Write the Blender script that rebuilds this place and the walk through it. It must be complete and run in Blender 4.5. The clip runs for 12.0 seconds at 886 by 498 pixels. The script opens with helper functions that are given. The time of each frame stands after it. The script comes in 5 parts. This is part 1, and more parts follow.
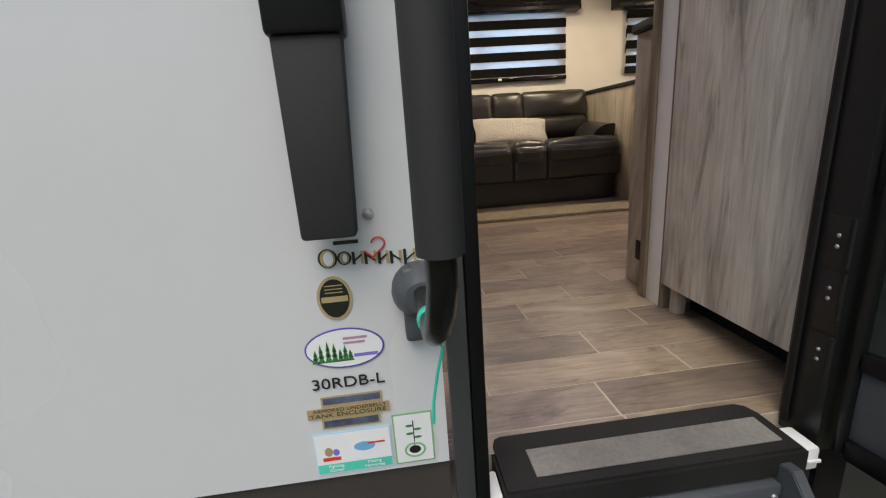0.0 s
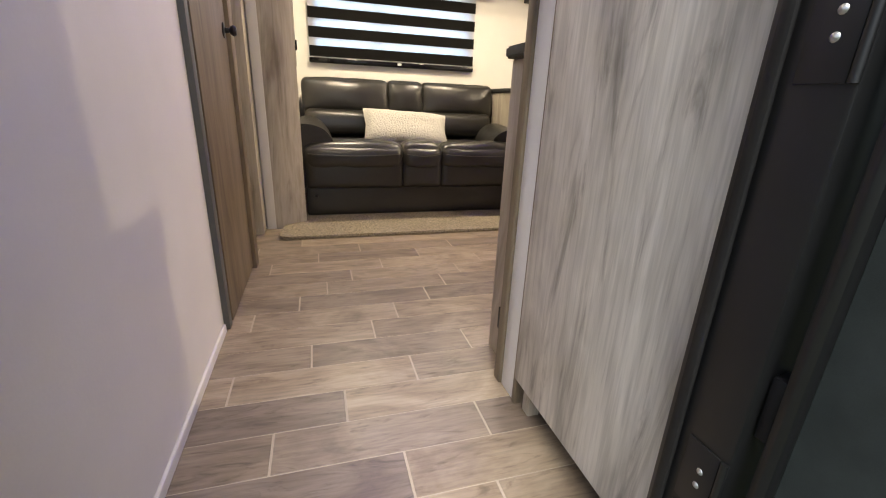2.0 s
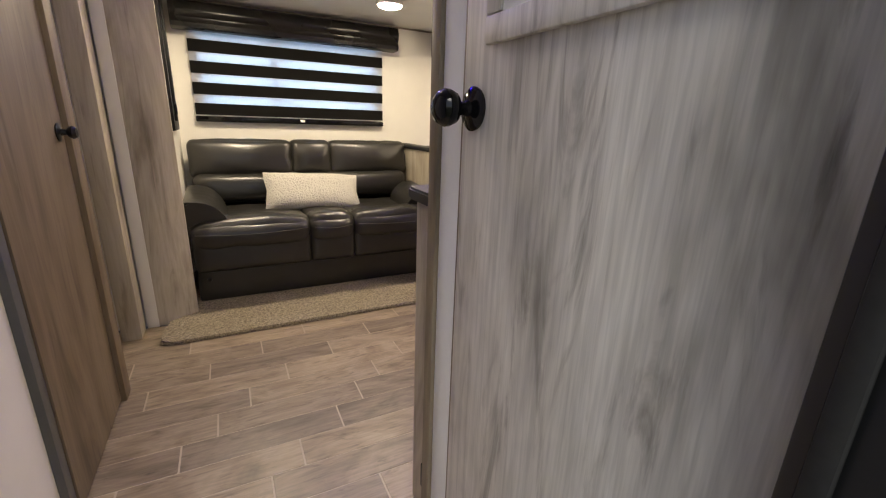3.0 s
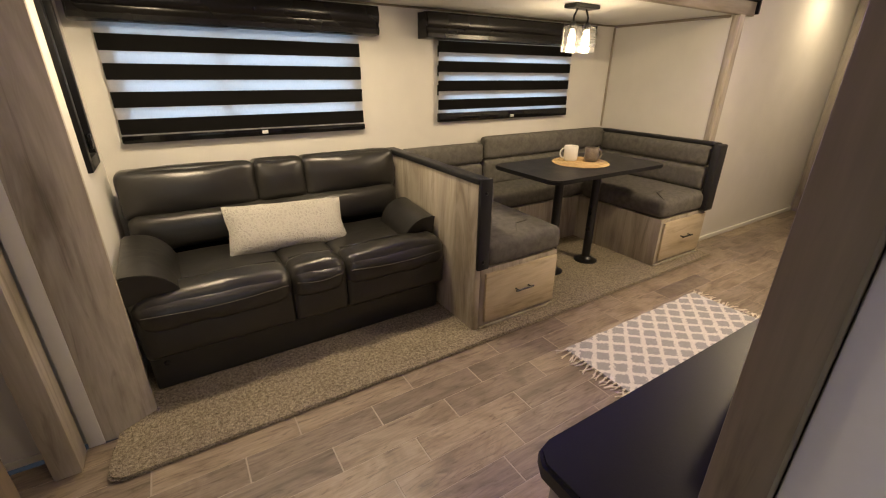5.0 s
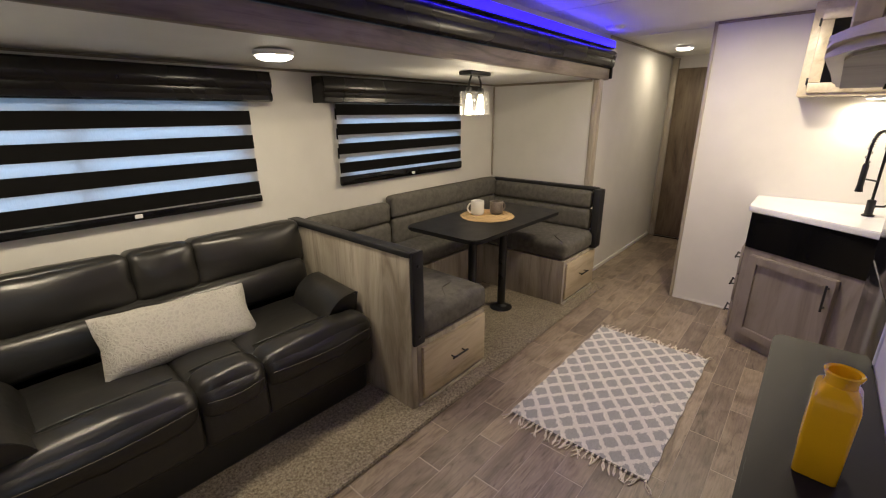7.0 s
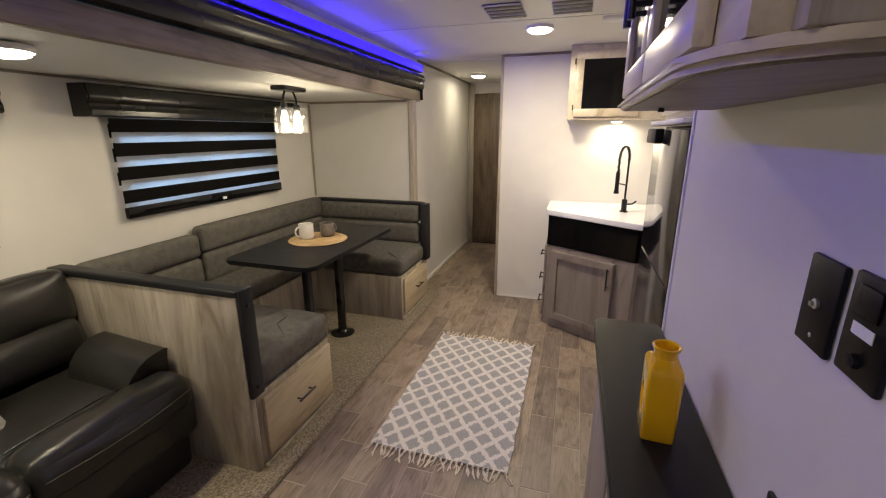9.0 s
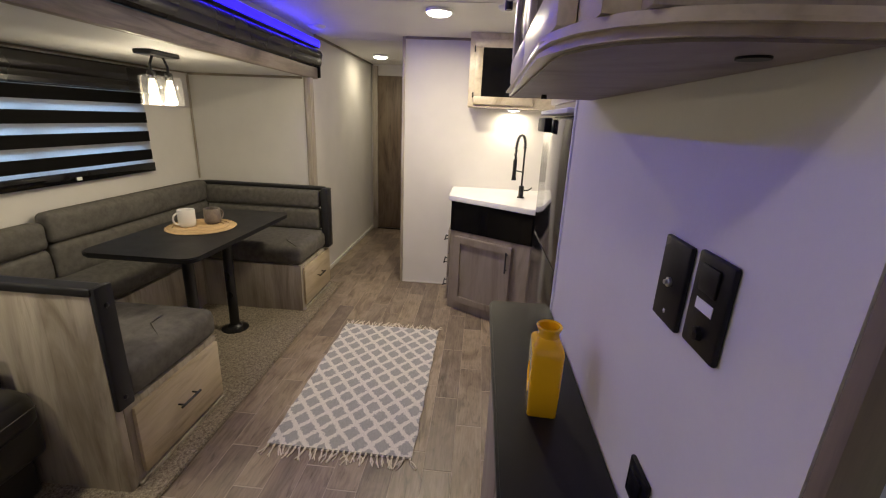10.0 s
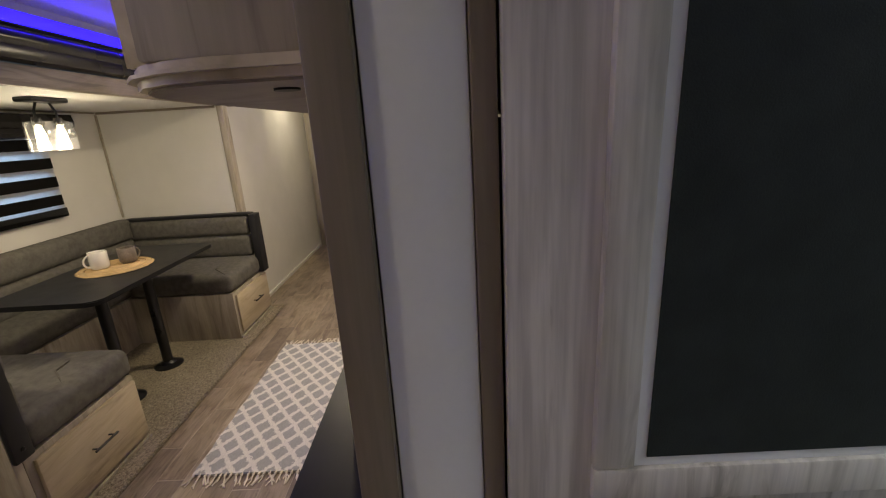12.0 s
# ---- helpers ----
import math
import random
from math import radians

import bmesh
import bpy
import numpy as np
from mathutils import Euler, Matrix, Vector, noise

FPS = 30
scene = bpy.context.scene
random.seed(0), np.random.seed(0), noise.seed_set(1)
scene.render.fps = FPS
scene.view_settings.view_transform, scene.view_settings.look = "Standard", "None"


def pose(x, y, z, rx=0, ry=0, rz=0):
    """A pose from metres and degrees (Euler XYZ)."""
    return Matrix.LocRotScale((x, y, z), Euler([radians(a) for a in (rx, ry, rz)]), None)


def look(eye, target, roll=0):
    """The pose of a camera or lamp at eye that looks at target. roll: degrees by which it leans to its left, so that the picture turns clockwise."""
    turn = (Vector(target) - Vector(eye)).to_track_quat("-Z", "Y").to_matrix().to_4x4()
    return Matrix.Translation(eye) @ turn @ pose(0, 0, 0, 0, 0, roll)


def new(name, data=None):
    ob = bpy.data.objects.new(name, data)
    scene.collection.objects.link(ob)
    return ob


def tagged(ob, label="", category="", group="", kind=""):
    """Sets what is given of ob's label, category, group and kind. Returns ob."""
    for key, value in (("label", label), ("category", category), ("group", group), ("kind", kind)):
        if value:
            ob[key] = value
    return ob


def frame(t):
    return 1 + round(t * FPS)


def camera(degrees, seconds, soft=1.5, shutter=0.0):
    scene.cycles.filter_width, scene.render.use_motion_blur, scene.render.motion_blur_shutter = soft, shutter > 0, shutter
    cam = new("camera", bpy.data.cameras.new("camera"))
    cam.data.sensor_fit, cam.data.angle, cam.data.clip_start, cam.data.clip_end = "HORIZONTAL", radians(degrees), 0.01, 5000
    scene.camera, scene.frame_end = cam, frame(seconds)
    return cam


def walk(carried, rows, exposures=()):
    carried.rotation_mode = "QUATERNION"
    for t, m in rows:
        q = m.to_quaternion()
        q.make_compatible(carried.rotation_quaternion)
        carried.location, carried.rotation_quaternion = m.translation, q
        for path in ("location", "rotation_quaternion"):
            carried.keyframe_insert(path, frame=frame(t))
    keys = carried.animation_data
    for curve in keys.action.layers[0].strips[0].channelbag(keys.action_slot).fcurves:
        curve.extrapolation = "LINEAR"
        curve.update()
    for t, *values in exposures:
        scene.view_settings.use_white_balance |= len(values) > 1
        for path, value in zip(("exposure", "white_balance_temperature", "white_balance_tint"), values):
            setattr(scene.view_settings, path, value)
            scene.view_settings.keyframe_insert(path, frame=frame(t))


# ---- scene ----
cam = camera(92.8, 12.0, soft=1.15)
PATH = [
    (0, (0.302, 0.316, 0.584), (0.495, 2.237, 0.061), -4.0),
    (0.5, (0.404, 0.248, 0.574), (0.696, 2.119, -0.067), -3.8),
    (1, (0.508, 0.336, 0.535), (0.922, 2.158, -0.178), -1.6),
    (1.5, (0.583, 0.527, 0.63), (1.084, 2.331, -0.073), 1.3),
    (2, (0.643, 0.658, 0.748), (1.188, 2.466, 0.09), 2.4),
    (2.5, (0.698, 0.775, 0.984), (1.351, 2.56, 0.362), 3.1),
    (3, (0.767, 0.891, 1.032), (1.643, 2.594, 0.455), 2.0),
    (5, (0.833, 1.529, 1.316), (1.815, 3.091, 0.546), 0.5),
    (5.5, (0.774, 1.703, 1.376), (1.958, 3.13, 0.627), 0.2),
    (6, (0.779, 1.744, 1.394), (2.078, 3.102, 0.71), -0.1),
    (6.5, (0.758, 1.762, 1.426), (2.116, 3.083, 0.785), -0.1),
    (8.5, (0.85, 1.899, 1.461), (2.578, 2.748, 0.92), -1.9),
    (9, (0.811, 1.89, 1.441), (2.653, 2.458, 0.907), -0.1),
    (9.5, (0.845, 1.881, 1.433), (2.768, 2.09, 0.926), 2.1),
    (10, (0.854, 1.858, 1.432), (2.759, 2.003, 0.843), 2.5),
    (10.5, (0.805, 1.811, 1.429), (2.529, 2.546, 0.73), -2.4),
    (11, (0.778, 1.729, 1.424), (2.516, 2.386, 0.683), -3.5),
    (11.5, (0.795, 1.645, 1.411), (2.669, 1.861, 0.747), -1.5),
    (12, (0.802, 1.52, 1.444), (2.722, 1.548, 0.886), -3.4),
]
EXPOSURES = [
    (0.0, 0.24, 6600, 8), (0.7, 0.42, 6600, 8), (1.0, 0.66, 6550, 8), (1.5, 1.05, 6400, 7), (2.0, 1.08, 6450, 7), (2.5, 0.88, 6450, 7), (3.2, 0.70, 6500, 7),
    (5.0, 0.34, 7100, 8), (5.5, 0.16, 6650, 7), (6.0, 0.0, 6200, 6), (6.5, -0.07, 6100, 6), (8.5, 0.05, 6150, 5), (10.0, -0.15, 6000, 4), (11.5, -0.2, 6100, 4), (12.0, -0.05, 6250, 4),
]
walk(cam, [(t, look(eye, target, roll)) for t, eye, target, roll in PATH], EXPOSURES)

# ---- world, sun, exposure ----
GROUND = -0.86
world = bpy.data.worlds.new("overcast_sky")
scene.world = world
world.use_nodes = True
wn, wl = world.node_tree.nodes, world.node_tree.links
sky = wn.new("ShaderNodeTexSky")
sky.sky_type, sky.sun_disc = "NISHITA", False
sky.sun_elevation, sky.sun_rotation = radians(59), radians(197)
sky.air_density, sky.dust_density, sky.ozone_density = 1.0, 3.0, 1.0
wn["Background"].inputs[1].default_value = 0.122
wl.new(sky.outputs[0], wn["Background"].inputs[0])
sun = new("sun", bpy.data.lights.new("sun", "SUN"))
sun.data.energy, sun.data.angle, sun.data.color = 1.6, radians(40), (1.0, 0.97, 0.92)
sun.matrix_world = look((0, 0, 10), (0.75, 2.4, 5.8))


def lamp(name, at, power, size, colour, aim=(0, 0, -1), shape="DISK", size_y=None):
    d = bpy.data.lights.new(name, "AREA")
    d.shape, d.size, d.energy, d.color = shape, size, power, colour
    if size_y:
        d.size_y = size_y
    ob = new(name, d)
    ob.matrix_world = look(at, tuple(a + b for a, b in zip(at, aim)))
    return ob


WARM = (1.0, 0.80, 0.54)
BLUE = (0.05, 0.022, 1.0)
PUCKS_SLIDE = [(0.86, 3.515, 1.687), (1.712, 3.515, 1.687)]
# The third main puck is out of view, added to brighten the entry.
PUCKS_MAIN = [(3.55, 2.145, 2.027, 22.0), (5.50, 2.94, 2.027, 3.5), (0.80, 2.25, 2.027, 1.2)]
for at in PUCKS_SLIDE:
    lamp("puck_lamp", (at[0], at[1], at[2] - 0.040), 6.3, 0.14, WARM)
for at in PUCKS_MAIN:
    lamp("puck_lamp", (at[0], at[1], at[2] - 0.040), at[3], 0.14, WARM)
lamp("sink_lamp", (4.33, 1.62, 1.493), 2.6, 0.07, WARM)
lamp("led_lamp", (2.45, 3.165, 1.955), 8.0, 3.7, BLUE, (0, -1, -0.3), "RECTANGLE", 0.02)

for cx in (1.25, 3.05):
    lamp("window_daylight", (cx, 4.30, 1.27), 4.6, 1.15, (0.50, 0.72, 1.0), (0, -1, 0), "RECTANGLE", 0.48)

# ---- materials ----


def nodes_of(name):
    m = bpy.data.materials.new(name)
    m.use_nodes = True
    n, l = m.node_tree.nodes, m.node_tree.links
    return m, n, l, n["Principled BSDF"]


def coords(n, l, scale, jitter=True, rot=(0, 0, 0)):
    """World position, shifted per object, stretched by scale."""
    geo = n.new("ShaderNodeNewGeometry")
    mp = n.new("ShaderNodeMapping")
    mp.inputs["Scale"].default_value = scale
    mp.inputs["Rotation"].default_value = rot
    if jitter:
        info = n.new("ShaderNodeObjectInfo")
        mul = n.new("ShaderNodeVectorMath")
        mul.operation = "SCALE"
        comb = n.new("ShaderNodeCombineXYZ")
        for i in range(3):
            l.new(info.outputs["Random"], comb.inputs[i])
        l.new(comb.outputs[0], mul.inputs[0])
        mul.inputs["Scale"].default_value = 7.3
        add = n.new("ShaderNodeVectorMath")
        l.new(geo.outputs["Position"], add.inputs[0])
        l.new(mul.outputs[0], add.inputs[1])
        l.new(add.outputs[0], mp.inputs["Vector"])
    else:
        l.new(geo.outputs["Position"], mp.inputs["Vector"])
    return mp.outputs[0]


def noise_node(n, l, vec, scale, detail=4, rough=0.55, distort=0.0):
    t = n.new("ShaderNodeTexNoise")
    t.inputs["Scale"].default_value, t.inputs["Detail"].default_value = scale, detail
    t.inputs["Roughness"].default_value, t.inputs["Distortion"].default_value = rough, distort
    l.new(vec, t.inputs["Vector"])
    return t.outputs["Fac"]


def ramp(n, l, fac, stops):
    r = n.new("ShaderNodeValToRGB")
    e = r.color_ramp.elements
    while len(e) < len(stops):
        e.new(0.5)
    for k, (p, c) in zip(e, stops):
        k.position, k.color = p, (*c, 1)
    l.new(fac, r.inputs[0])
    return r.outputs[0]


def bump(n, l, fac, strength, dist, bsdf):
    b = n.new("ShaderNodeBump")
    b.inputs["Strength"].default_value, b.inputs["Distance"].default_value = strength, dist
    l.new(fac, b.inputs["Height"])
    l.new(b.outputs[0], bsdf.inputs["Normal"])


def mixed(n, l, a, b, fac, mode="MULTIPLY"):
    m = n.new("ShaderNodeMix")
    m.data_type, m.blend_type = "RGBA", mode
    if isinstance(fac, float):
        m.inputs[0].default_value = fac
    else:
        l.new(fac, m.inputs[0])
    for sock, v in ((m.inputs[6], a), (m.inputs[7], b)):
        if isinstance(v, tuple):
            sock.default_value = (*v, 1)
        else:
            l.new(v, sock)
    return m.outputs[2]


def plain(name, c, rough=0.5, metal=0.0, var=0.12, scale=30.0, bumpy=0.1, dist=0.001, coat=0.0, spec=0.5):
    m, n, l, b = nodes_of(name)
    v = coords(n, l, (1, 1, 1))
    big = noise_node(n, l, v, scale * 0.12, 3)
    fine = noise_node(n, l, v, scale * 4, 5)
    lo, hi = tuple(x * (1 - var) for x in c), tuple(min(1, x * (1 + var)) for x in c)
    l.new(mixed(n, l, ramp(n, l, big, [(0.3, lo), (0.7, hi)]), ramp(n, l, fine, [(0.3, (1 - var,) * 3), (0.7, (1, 1, 1))]), 0.6), b.inputs["Base Color"])
    rr = n.new("ShaderNodeMapRange")
    rr.inputs["To Min"].default_value, rr.inputs["To Max"].default_value = max(0.02, rough - 0.08), min(1, rough + 0.08)
    l.new(big, rr.inputs["Value"])
    l.new(rr.outputs[0], b.inputs["Roughness"])
    b.inputs["Metallic"].default_value = metal
    b.inputs["Coat Weight"].default_value = coat
    b.inputs["Specular IOR Level"].default_value = spec
    if bumpy:
        bump(n, l, fine, bumpy, dist, b)
    return m


def wood(name, dark, mid, light, grain="z", rough=0.5, contrast=1.0, broad=1.0, vary=0.0, short=1.0, fine=0.5):
    """Printed oak: broad drifting bands, dark streaks and fine pores along the grain."""
    m, n, l, b = nodes_of(name)
    k = "xyz".index(grain)

    def stretched(across, along):
        st = [across] * 3
        st[k] = along
        return coords(n, l, tuple(st))

    bands = noise_node(n, l, stretched(4.0 * broad, 0.8 * broad * short), 1.0, 4, 0.55, 2.2)
    streaks = noise_node(n, l, stretched(17.0 * broad, 1.5 * broad * short), 1.0, 5, 0.62, 1.6 + 0.5 * short)
    lines = noise_node(n, l, stretched(120.0, 4.0 * short), 1.0, 3, 0.6)
    col = ramp(n, l, bands, [(0.28, dark), (0.43, mid), (0.58, light), (0.74, mid)])
    col = mixed(n, l, col, ramp(n, l, streaks, [(0.30, (0.52, 0.50, 0.48)), (0.44, (0.92, 0.91, 0.90)), (0.62, (1, 1, 1))]), 0.85 * contrast)
    col = mixed(n, l, col, ramp(n, l, lines, [(0.34, (0.78,) * 3), (0.6, (1, 1, 1))]), fine * min(1.0, contrast))
    if vary:
        info = n.new("ShaderNodeObjectInfo")
        col = mixed(n, l, col, ramp(n, l, info.outputs["Random"], [(0.0, (1 - vary, 1 - vary, 1 - vary * 0.9)), (1.0, (1, 1, 1))]), 1.0)
    l.new(col, b.inputs["Base Color"])
    b.inputs["Roughness"].default_value = rough
    bump(n, l, lines, 0.15, 0.0008, b)
    return m


def glow(name, c, strength):
    m, n, l, b = nodes_of(name)
    b.inputs["Base Color"].default_value = (*c, 1)
    b.inputs["Emission Color"].default_value = (*c, 1)
    b.inputs["Emission Strength"].default_value = strength
    return m


WOOD = wood("grey_oak_panel", (0.215, 0.18, 0.135), (0.375, 0.33, 0.265), (0.48, 0.43, 0.355), contrast=0.8)
WOOD_DARK = wood("brown_oak_trim", (0.085, 0.065, 0.042), (0.17, 0.135, 0.092), (0.235, 0.19, 0.132))
WOOD_DOOR = wood("pale_oak_door", (0.33, 0.31, 0.275), (0.60, 0.575, 0.525), (0.74, 0.715, 0.66), contrast=1.15, broad=0.9, short=1.25, fine=1.0)
WOOD_TAN = wood("tan_oak_panel", (0.085, 0.060, 0.036), (0.165, 0.122, 0.076), (0.215, 0.165, 0.108))
WOOD_X = wood("oak_drawer", (0.34, 0.272, 0.18), (0.52, 0.43, 0.295), (0.60, 0.51, 0.37), "x", contrast=0.6)
WOOD_TRIM_X = wood("oak_trim_lengthwise", (0.12, 0.095, 0.07), (0.24, 0.20, 0.155), (0.33, 0.28, 0.22), "x")
WOOD_TRIM_Y = wood("oak_trim_crosswise", (0.12, 0.095, 0.07), (0.24, 0.20, 0.155), (0.33, 0.28, 0.22), "y")
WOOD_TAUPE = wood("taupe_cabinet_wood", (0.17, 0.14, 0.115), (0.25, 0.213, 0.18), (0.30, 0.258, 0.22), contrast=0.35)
PLANK = wood("wood_look_vinyl_plank", (0.225, 0.172, 0.120), (0.330, 0.259, 0.181), (0.425, 0.343, 0.246), "x", 0.38, 1.1, 1.35, 0.42, 2.2, 1.0)
GROUT = plain("plank_joint", (0.46, 0.385, 0.30), 0.8)
WALL = plain("white_vinyl_wall", (0.72, 0.70, 0.66), 0.62, var=0.03, scale=40, bumpy=0.25)
CEIL = plain("ceiling_panel", (0.74, 0.73, 0.70), 0.6, var=0.03, scale=30, bumpy=0.2)
SHELL = plain("white_fibreglass_shell", (0.62, 0.63, 0.64), 0.28, var=0.02, scale=8, bumpy=0.02)
SKIRT = plain("dark_grey_skirt", (0.055, 0.048, 0.044), 0.5)
FABRIC = plain("charcoal_tweed", (0.140, 0.132, 0.119), 0.95, var=0.20, scale=230, bumpy=0.5, dist=0.001, spec=0.15)
VINYL = plain("dark_grey_vinyl", (0.019, 0.019, 0.021), 0.45, var=0.2, scale=60, bumpy=0.2, spec=0.3)
BLACK = plain("satin_black_metal", (0.007, 0.007, 0.008), 0.3)
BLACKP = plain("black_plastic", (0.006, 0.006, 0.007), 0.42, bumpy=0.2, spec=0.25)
GLOSS = plain("gloss_black", (0.005, 0.005, 0.0055), 0.06, var=0.05, bumpy=0.0, spec=0.32)
LAMINATE = plain("black_laminate", (0.009, 0.009, 0.010), 0.40, var=0.15, scale=80, bumpy=0.15, spec=0.28)
GREYTRIM = plain("grey_door_trim", (0.115, 0.115, 0.11), 0.45)
FLANGE = plain("dark_grey_flange", (0.060, 0.062, 0.064), 0.4)
ALU = plain("brushed_aluminium", (0.62, 0.62, 0.62), 0.4, 0.9)
WHITEP = plain("white_plastic", (0.78, 0.78, 0.78), 0.4, var=0.04)
MARBLE = plain("white_marble_top", (0.84, 0.84, 0.85), 0.2, var=0.05, scale=12, bumpy=0.0)
YELLOW = plain("yellow_glazed_ceramic", (0.90, 0.52, 0.008), 0.12, var=0.04, scale=10, bumpy=0.0, coat=0.6)
CERAMIC = plain("white_ceramic", (0.80, 0.78, 0.74), 0.2, var=0.02, bumpy=0.0)
CERAMIC_DARK = plain("brown_patterned_ceramic", (0.27, 0.225, 0.19), 0.35, var=0.75, scale=42)
STRAW = plain("woven_straw", (0.62, 0.44, 0.22), 0.8, var=0.3, scale=70, bumpy=0.7, dist=0.003)


def carpet_material():
    m, n, l, b = nodes_of("beige_loop_carpet")
    v = coords(n, l, (1, 1, 1), False)
    loops = n.new("ShaderNodeTexVoronoi")
    loops.inputs["Scale"].default_value = 230
    l.new(v, loops.inputs["Vector"])
    fleck = noise_node(n, l, v, 85, 5, 0.8)
    wear = noise_node(n, l, v, 6, 3)
    c = ramp(n, l, fleck, [(0.32, (0.11, 0.088, 0.06)), (0.48, (0.36, 0.30, 0.215)), (0.66, (0.62, 0.54, 0.41))])
    c = mixed(n, l, c, ramp(n, l, wear, [(0.3, (0.88,) * 3), (0.7, (1, 1, 1))]), 1.0)
    l.new(mixed(n, l, c, ramp(n, l, loops.outputs["Distance"], [(0.1, (1, 1, 1)), (0.8, (0.55,) * 3)]), 0.8), b.inputs["Base Color"])
    b.inputs["Roughness"].default_value = 1.0
    bump(n, l, loops.outputs["Distance"], 1.0, -0.004, b)
    return m


CARPET = carpet_material()


def leather_material():
    """Black bonded leather: pebbled grain, soft creases and rubbed, slightly browner patches."""
    m, n, l, b = nodes_of("black_leather")
    v = coords(n, l, (1, 1, 1))
    rub = noise_node(n, l, v, 3.5, 4, 0.6, 0.6)
    crease = noise_node(n, l, coords(n, l, (5, 8, 8)), 1.0, 3, 0.5, 0.9)
    grain = n.new("ShaderNodeTexVoronoi")
    grain.feature = "DISTANCE_TO_EDGE"
    grain.inputs["Scale"].default_value = 260
    l.new(v, grain.inputs["Vector"])
    l.new(ramp(n, l, rub, [(0.3, (0.0150, 0.0146, 0.0138)), (0.7, (0.0265, 0.0246, 0.0215))]), b.inputs["Base Color"])
    rr = n.new("ShaderNodeMapRange")
    rr.inputs["To Min"].default_value, rr.inputs["To Max"].default_value = 0.25, 0.38
    l.new(rub, rr.inputs["Value"])
    l.new(rr.outputs[0], b.inputs["Roughness"])
    b.inputs["Specular IOR Level"].default_value = 0.62
    low, fine = n.new("ShaderNodeBump"), n.new("ShaderNodeBump")
    low.inputs["Strength"].default_value, low.inputs["Distance"].default_value = 0.30, 0.010
    fine.inputs["Strength"].default_value, fine.inputs["Distance"].default_value = 0.25, 0.0012
    l.new(crease, low.inputs["Height"])
    l.new(grain.outputs["Distance"], fine.inputs["Height"])
    l.new(low.outputs[0], fine.inputs["Normal"])
    l.new(fine.outputs[0], b.inputs["Normal"])
    return m


LEATHER = leather_material()
JAMB = plain("satin_black_aluminium", (0.009, 0.0093, 0.0097), 0.40, var=0.2, scale=20, bumpy=0.05, spec=0.55)
WOOD_PALE = wood("pale_cabinet_oak", (0.40, 0.335, 0.235), (0.58, 0.505, 0.375), (0.67, 0.60, 0.47), "x", 0.35, 0.45)
RUBBER = plain("black_rubber", (0.017, 0.0165, 0.016), 0.7, var=0.35, scale=40, bumpy=0.3, spec=0.3)
GRIT = plain("worn_tread_strip", (0.22, 0.21, 0.195), 0.8, var=0.4, scale=30, bumpy=0.5)
STEEL = plain("powder_coated_step", (0.070, 0.078, 0.088), 0.45, var=0.2)
FOAM = plain("black_foam_grip", (0.020, 0.020, 0.021), 0.75, var=0.2, scale=60, bumpy=0.4)
TEAL = plain("teal_tie", (0.05, 0.55, 0.40), 0.5, bumpy=0.0)
GRASS = plain("grass_blade", (0.075, 0.10, 0.018), 0.7, var=0.4)
SOIL = plain("grassy_ground", (0.075, 0.085, 0.03), 0.95, var=0.5, scale=8, bumpy=0.8, dist=0.02)
TYRE = plain("tyre_rubber", (0.025, 0.024, 0.023), 0.8)
SCREEN = plain("screen_mesh", (0.030, 0.036, 0.035), 0.6, var=0.2, scale=200, bumpy=0.4, spec=0.2)
LIT = glow("lit_puck_lens", (1.0, 0.88, 0.70), 18.0)
LEDM = glow("blue_led_diffuser", (0.022, 0.008, 1.0), 3.0)
BULB = glow("lit_filament_bulb", (1.0, 0.82, 0.55), 9.0)
BAND = plain("black_blind_band", (0.006, 0.0056, 0.0055), 0.85, var=0.2, scale=100, bumpy=0.2, spec=0.12)


def sheer_material():
    m, n, l, b = nodes_of("white_sheer_band")
    n.remove(b)
    tr, df, mx = n.new("ShaderNodeBsdfTranslucent"), n.new("ShaderNodeBsdfDiffuse"), n.new("ShaderNodeMixShader")
    tp, mx2 = n.new("ShaderNodeBsdfTransparent"), n.new("ShaderNodeMixShader")
    weave = noise_node(n, l, coords(n, l, (400, 400, 60)), 1.0, 2)
    c = ramp(n, l, weave, [(0.3, (0.76, 0.76, 0.80)), (0.7, (0.84, 0.84, 0.87))])
    l.new(c, tr.inputs[0])
    l.new(c, df.inputs[0])
    mx.inputs[0].default_value = 0.22
    l.new(tr.outputs[0], mx.inputs[1])
    l.new(df.outputs[0], mx.inputs[2])
    mx2.inputs[0].default_value = 0.22
    l.new(mx.outputs[0], mx2.inputs[1])
    l.new(tp.outputs[0], mx2.inputs[2])
    l.new(mx2.outputs[0], n["Material Output"].inputs[0])
    return m


def glass_material(name, rough, tint):
    m, n, l, b = nodes_of(name)
    b.inputs["Base Color"].default_value = (*tint, 1)
    b.inputs["Roughness"].default_value = rough
    b.inputs["Transmission Weight"].default_value = 1.0
    b.inputs["IOR"].default_value = 1.45
    return m


SHEER = sheer_material()
PANE = glass_material("window_pane", 0.0, (0.9, 0.93, 0.95))


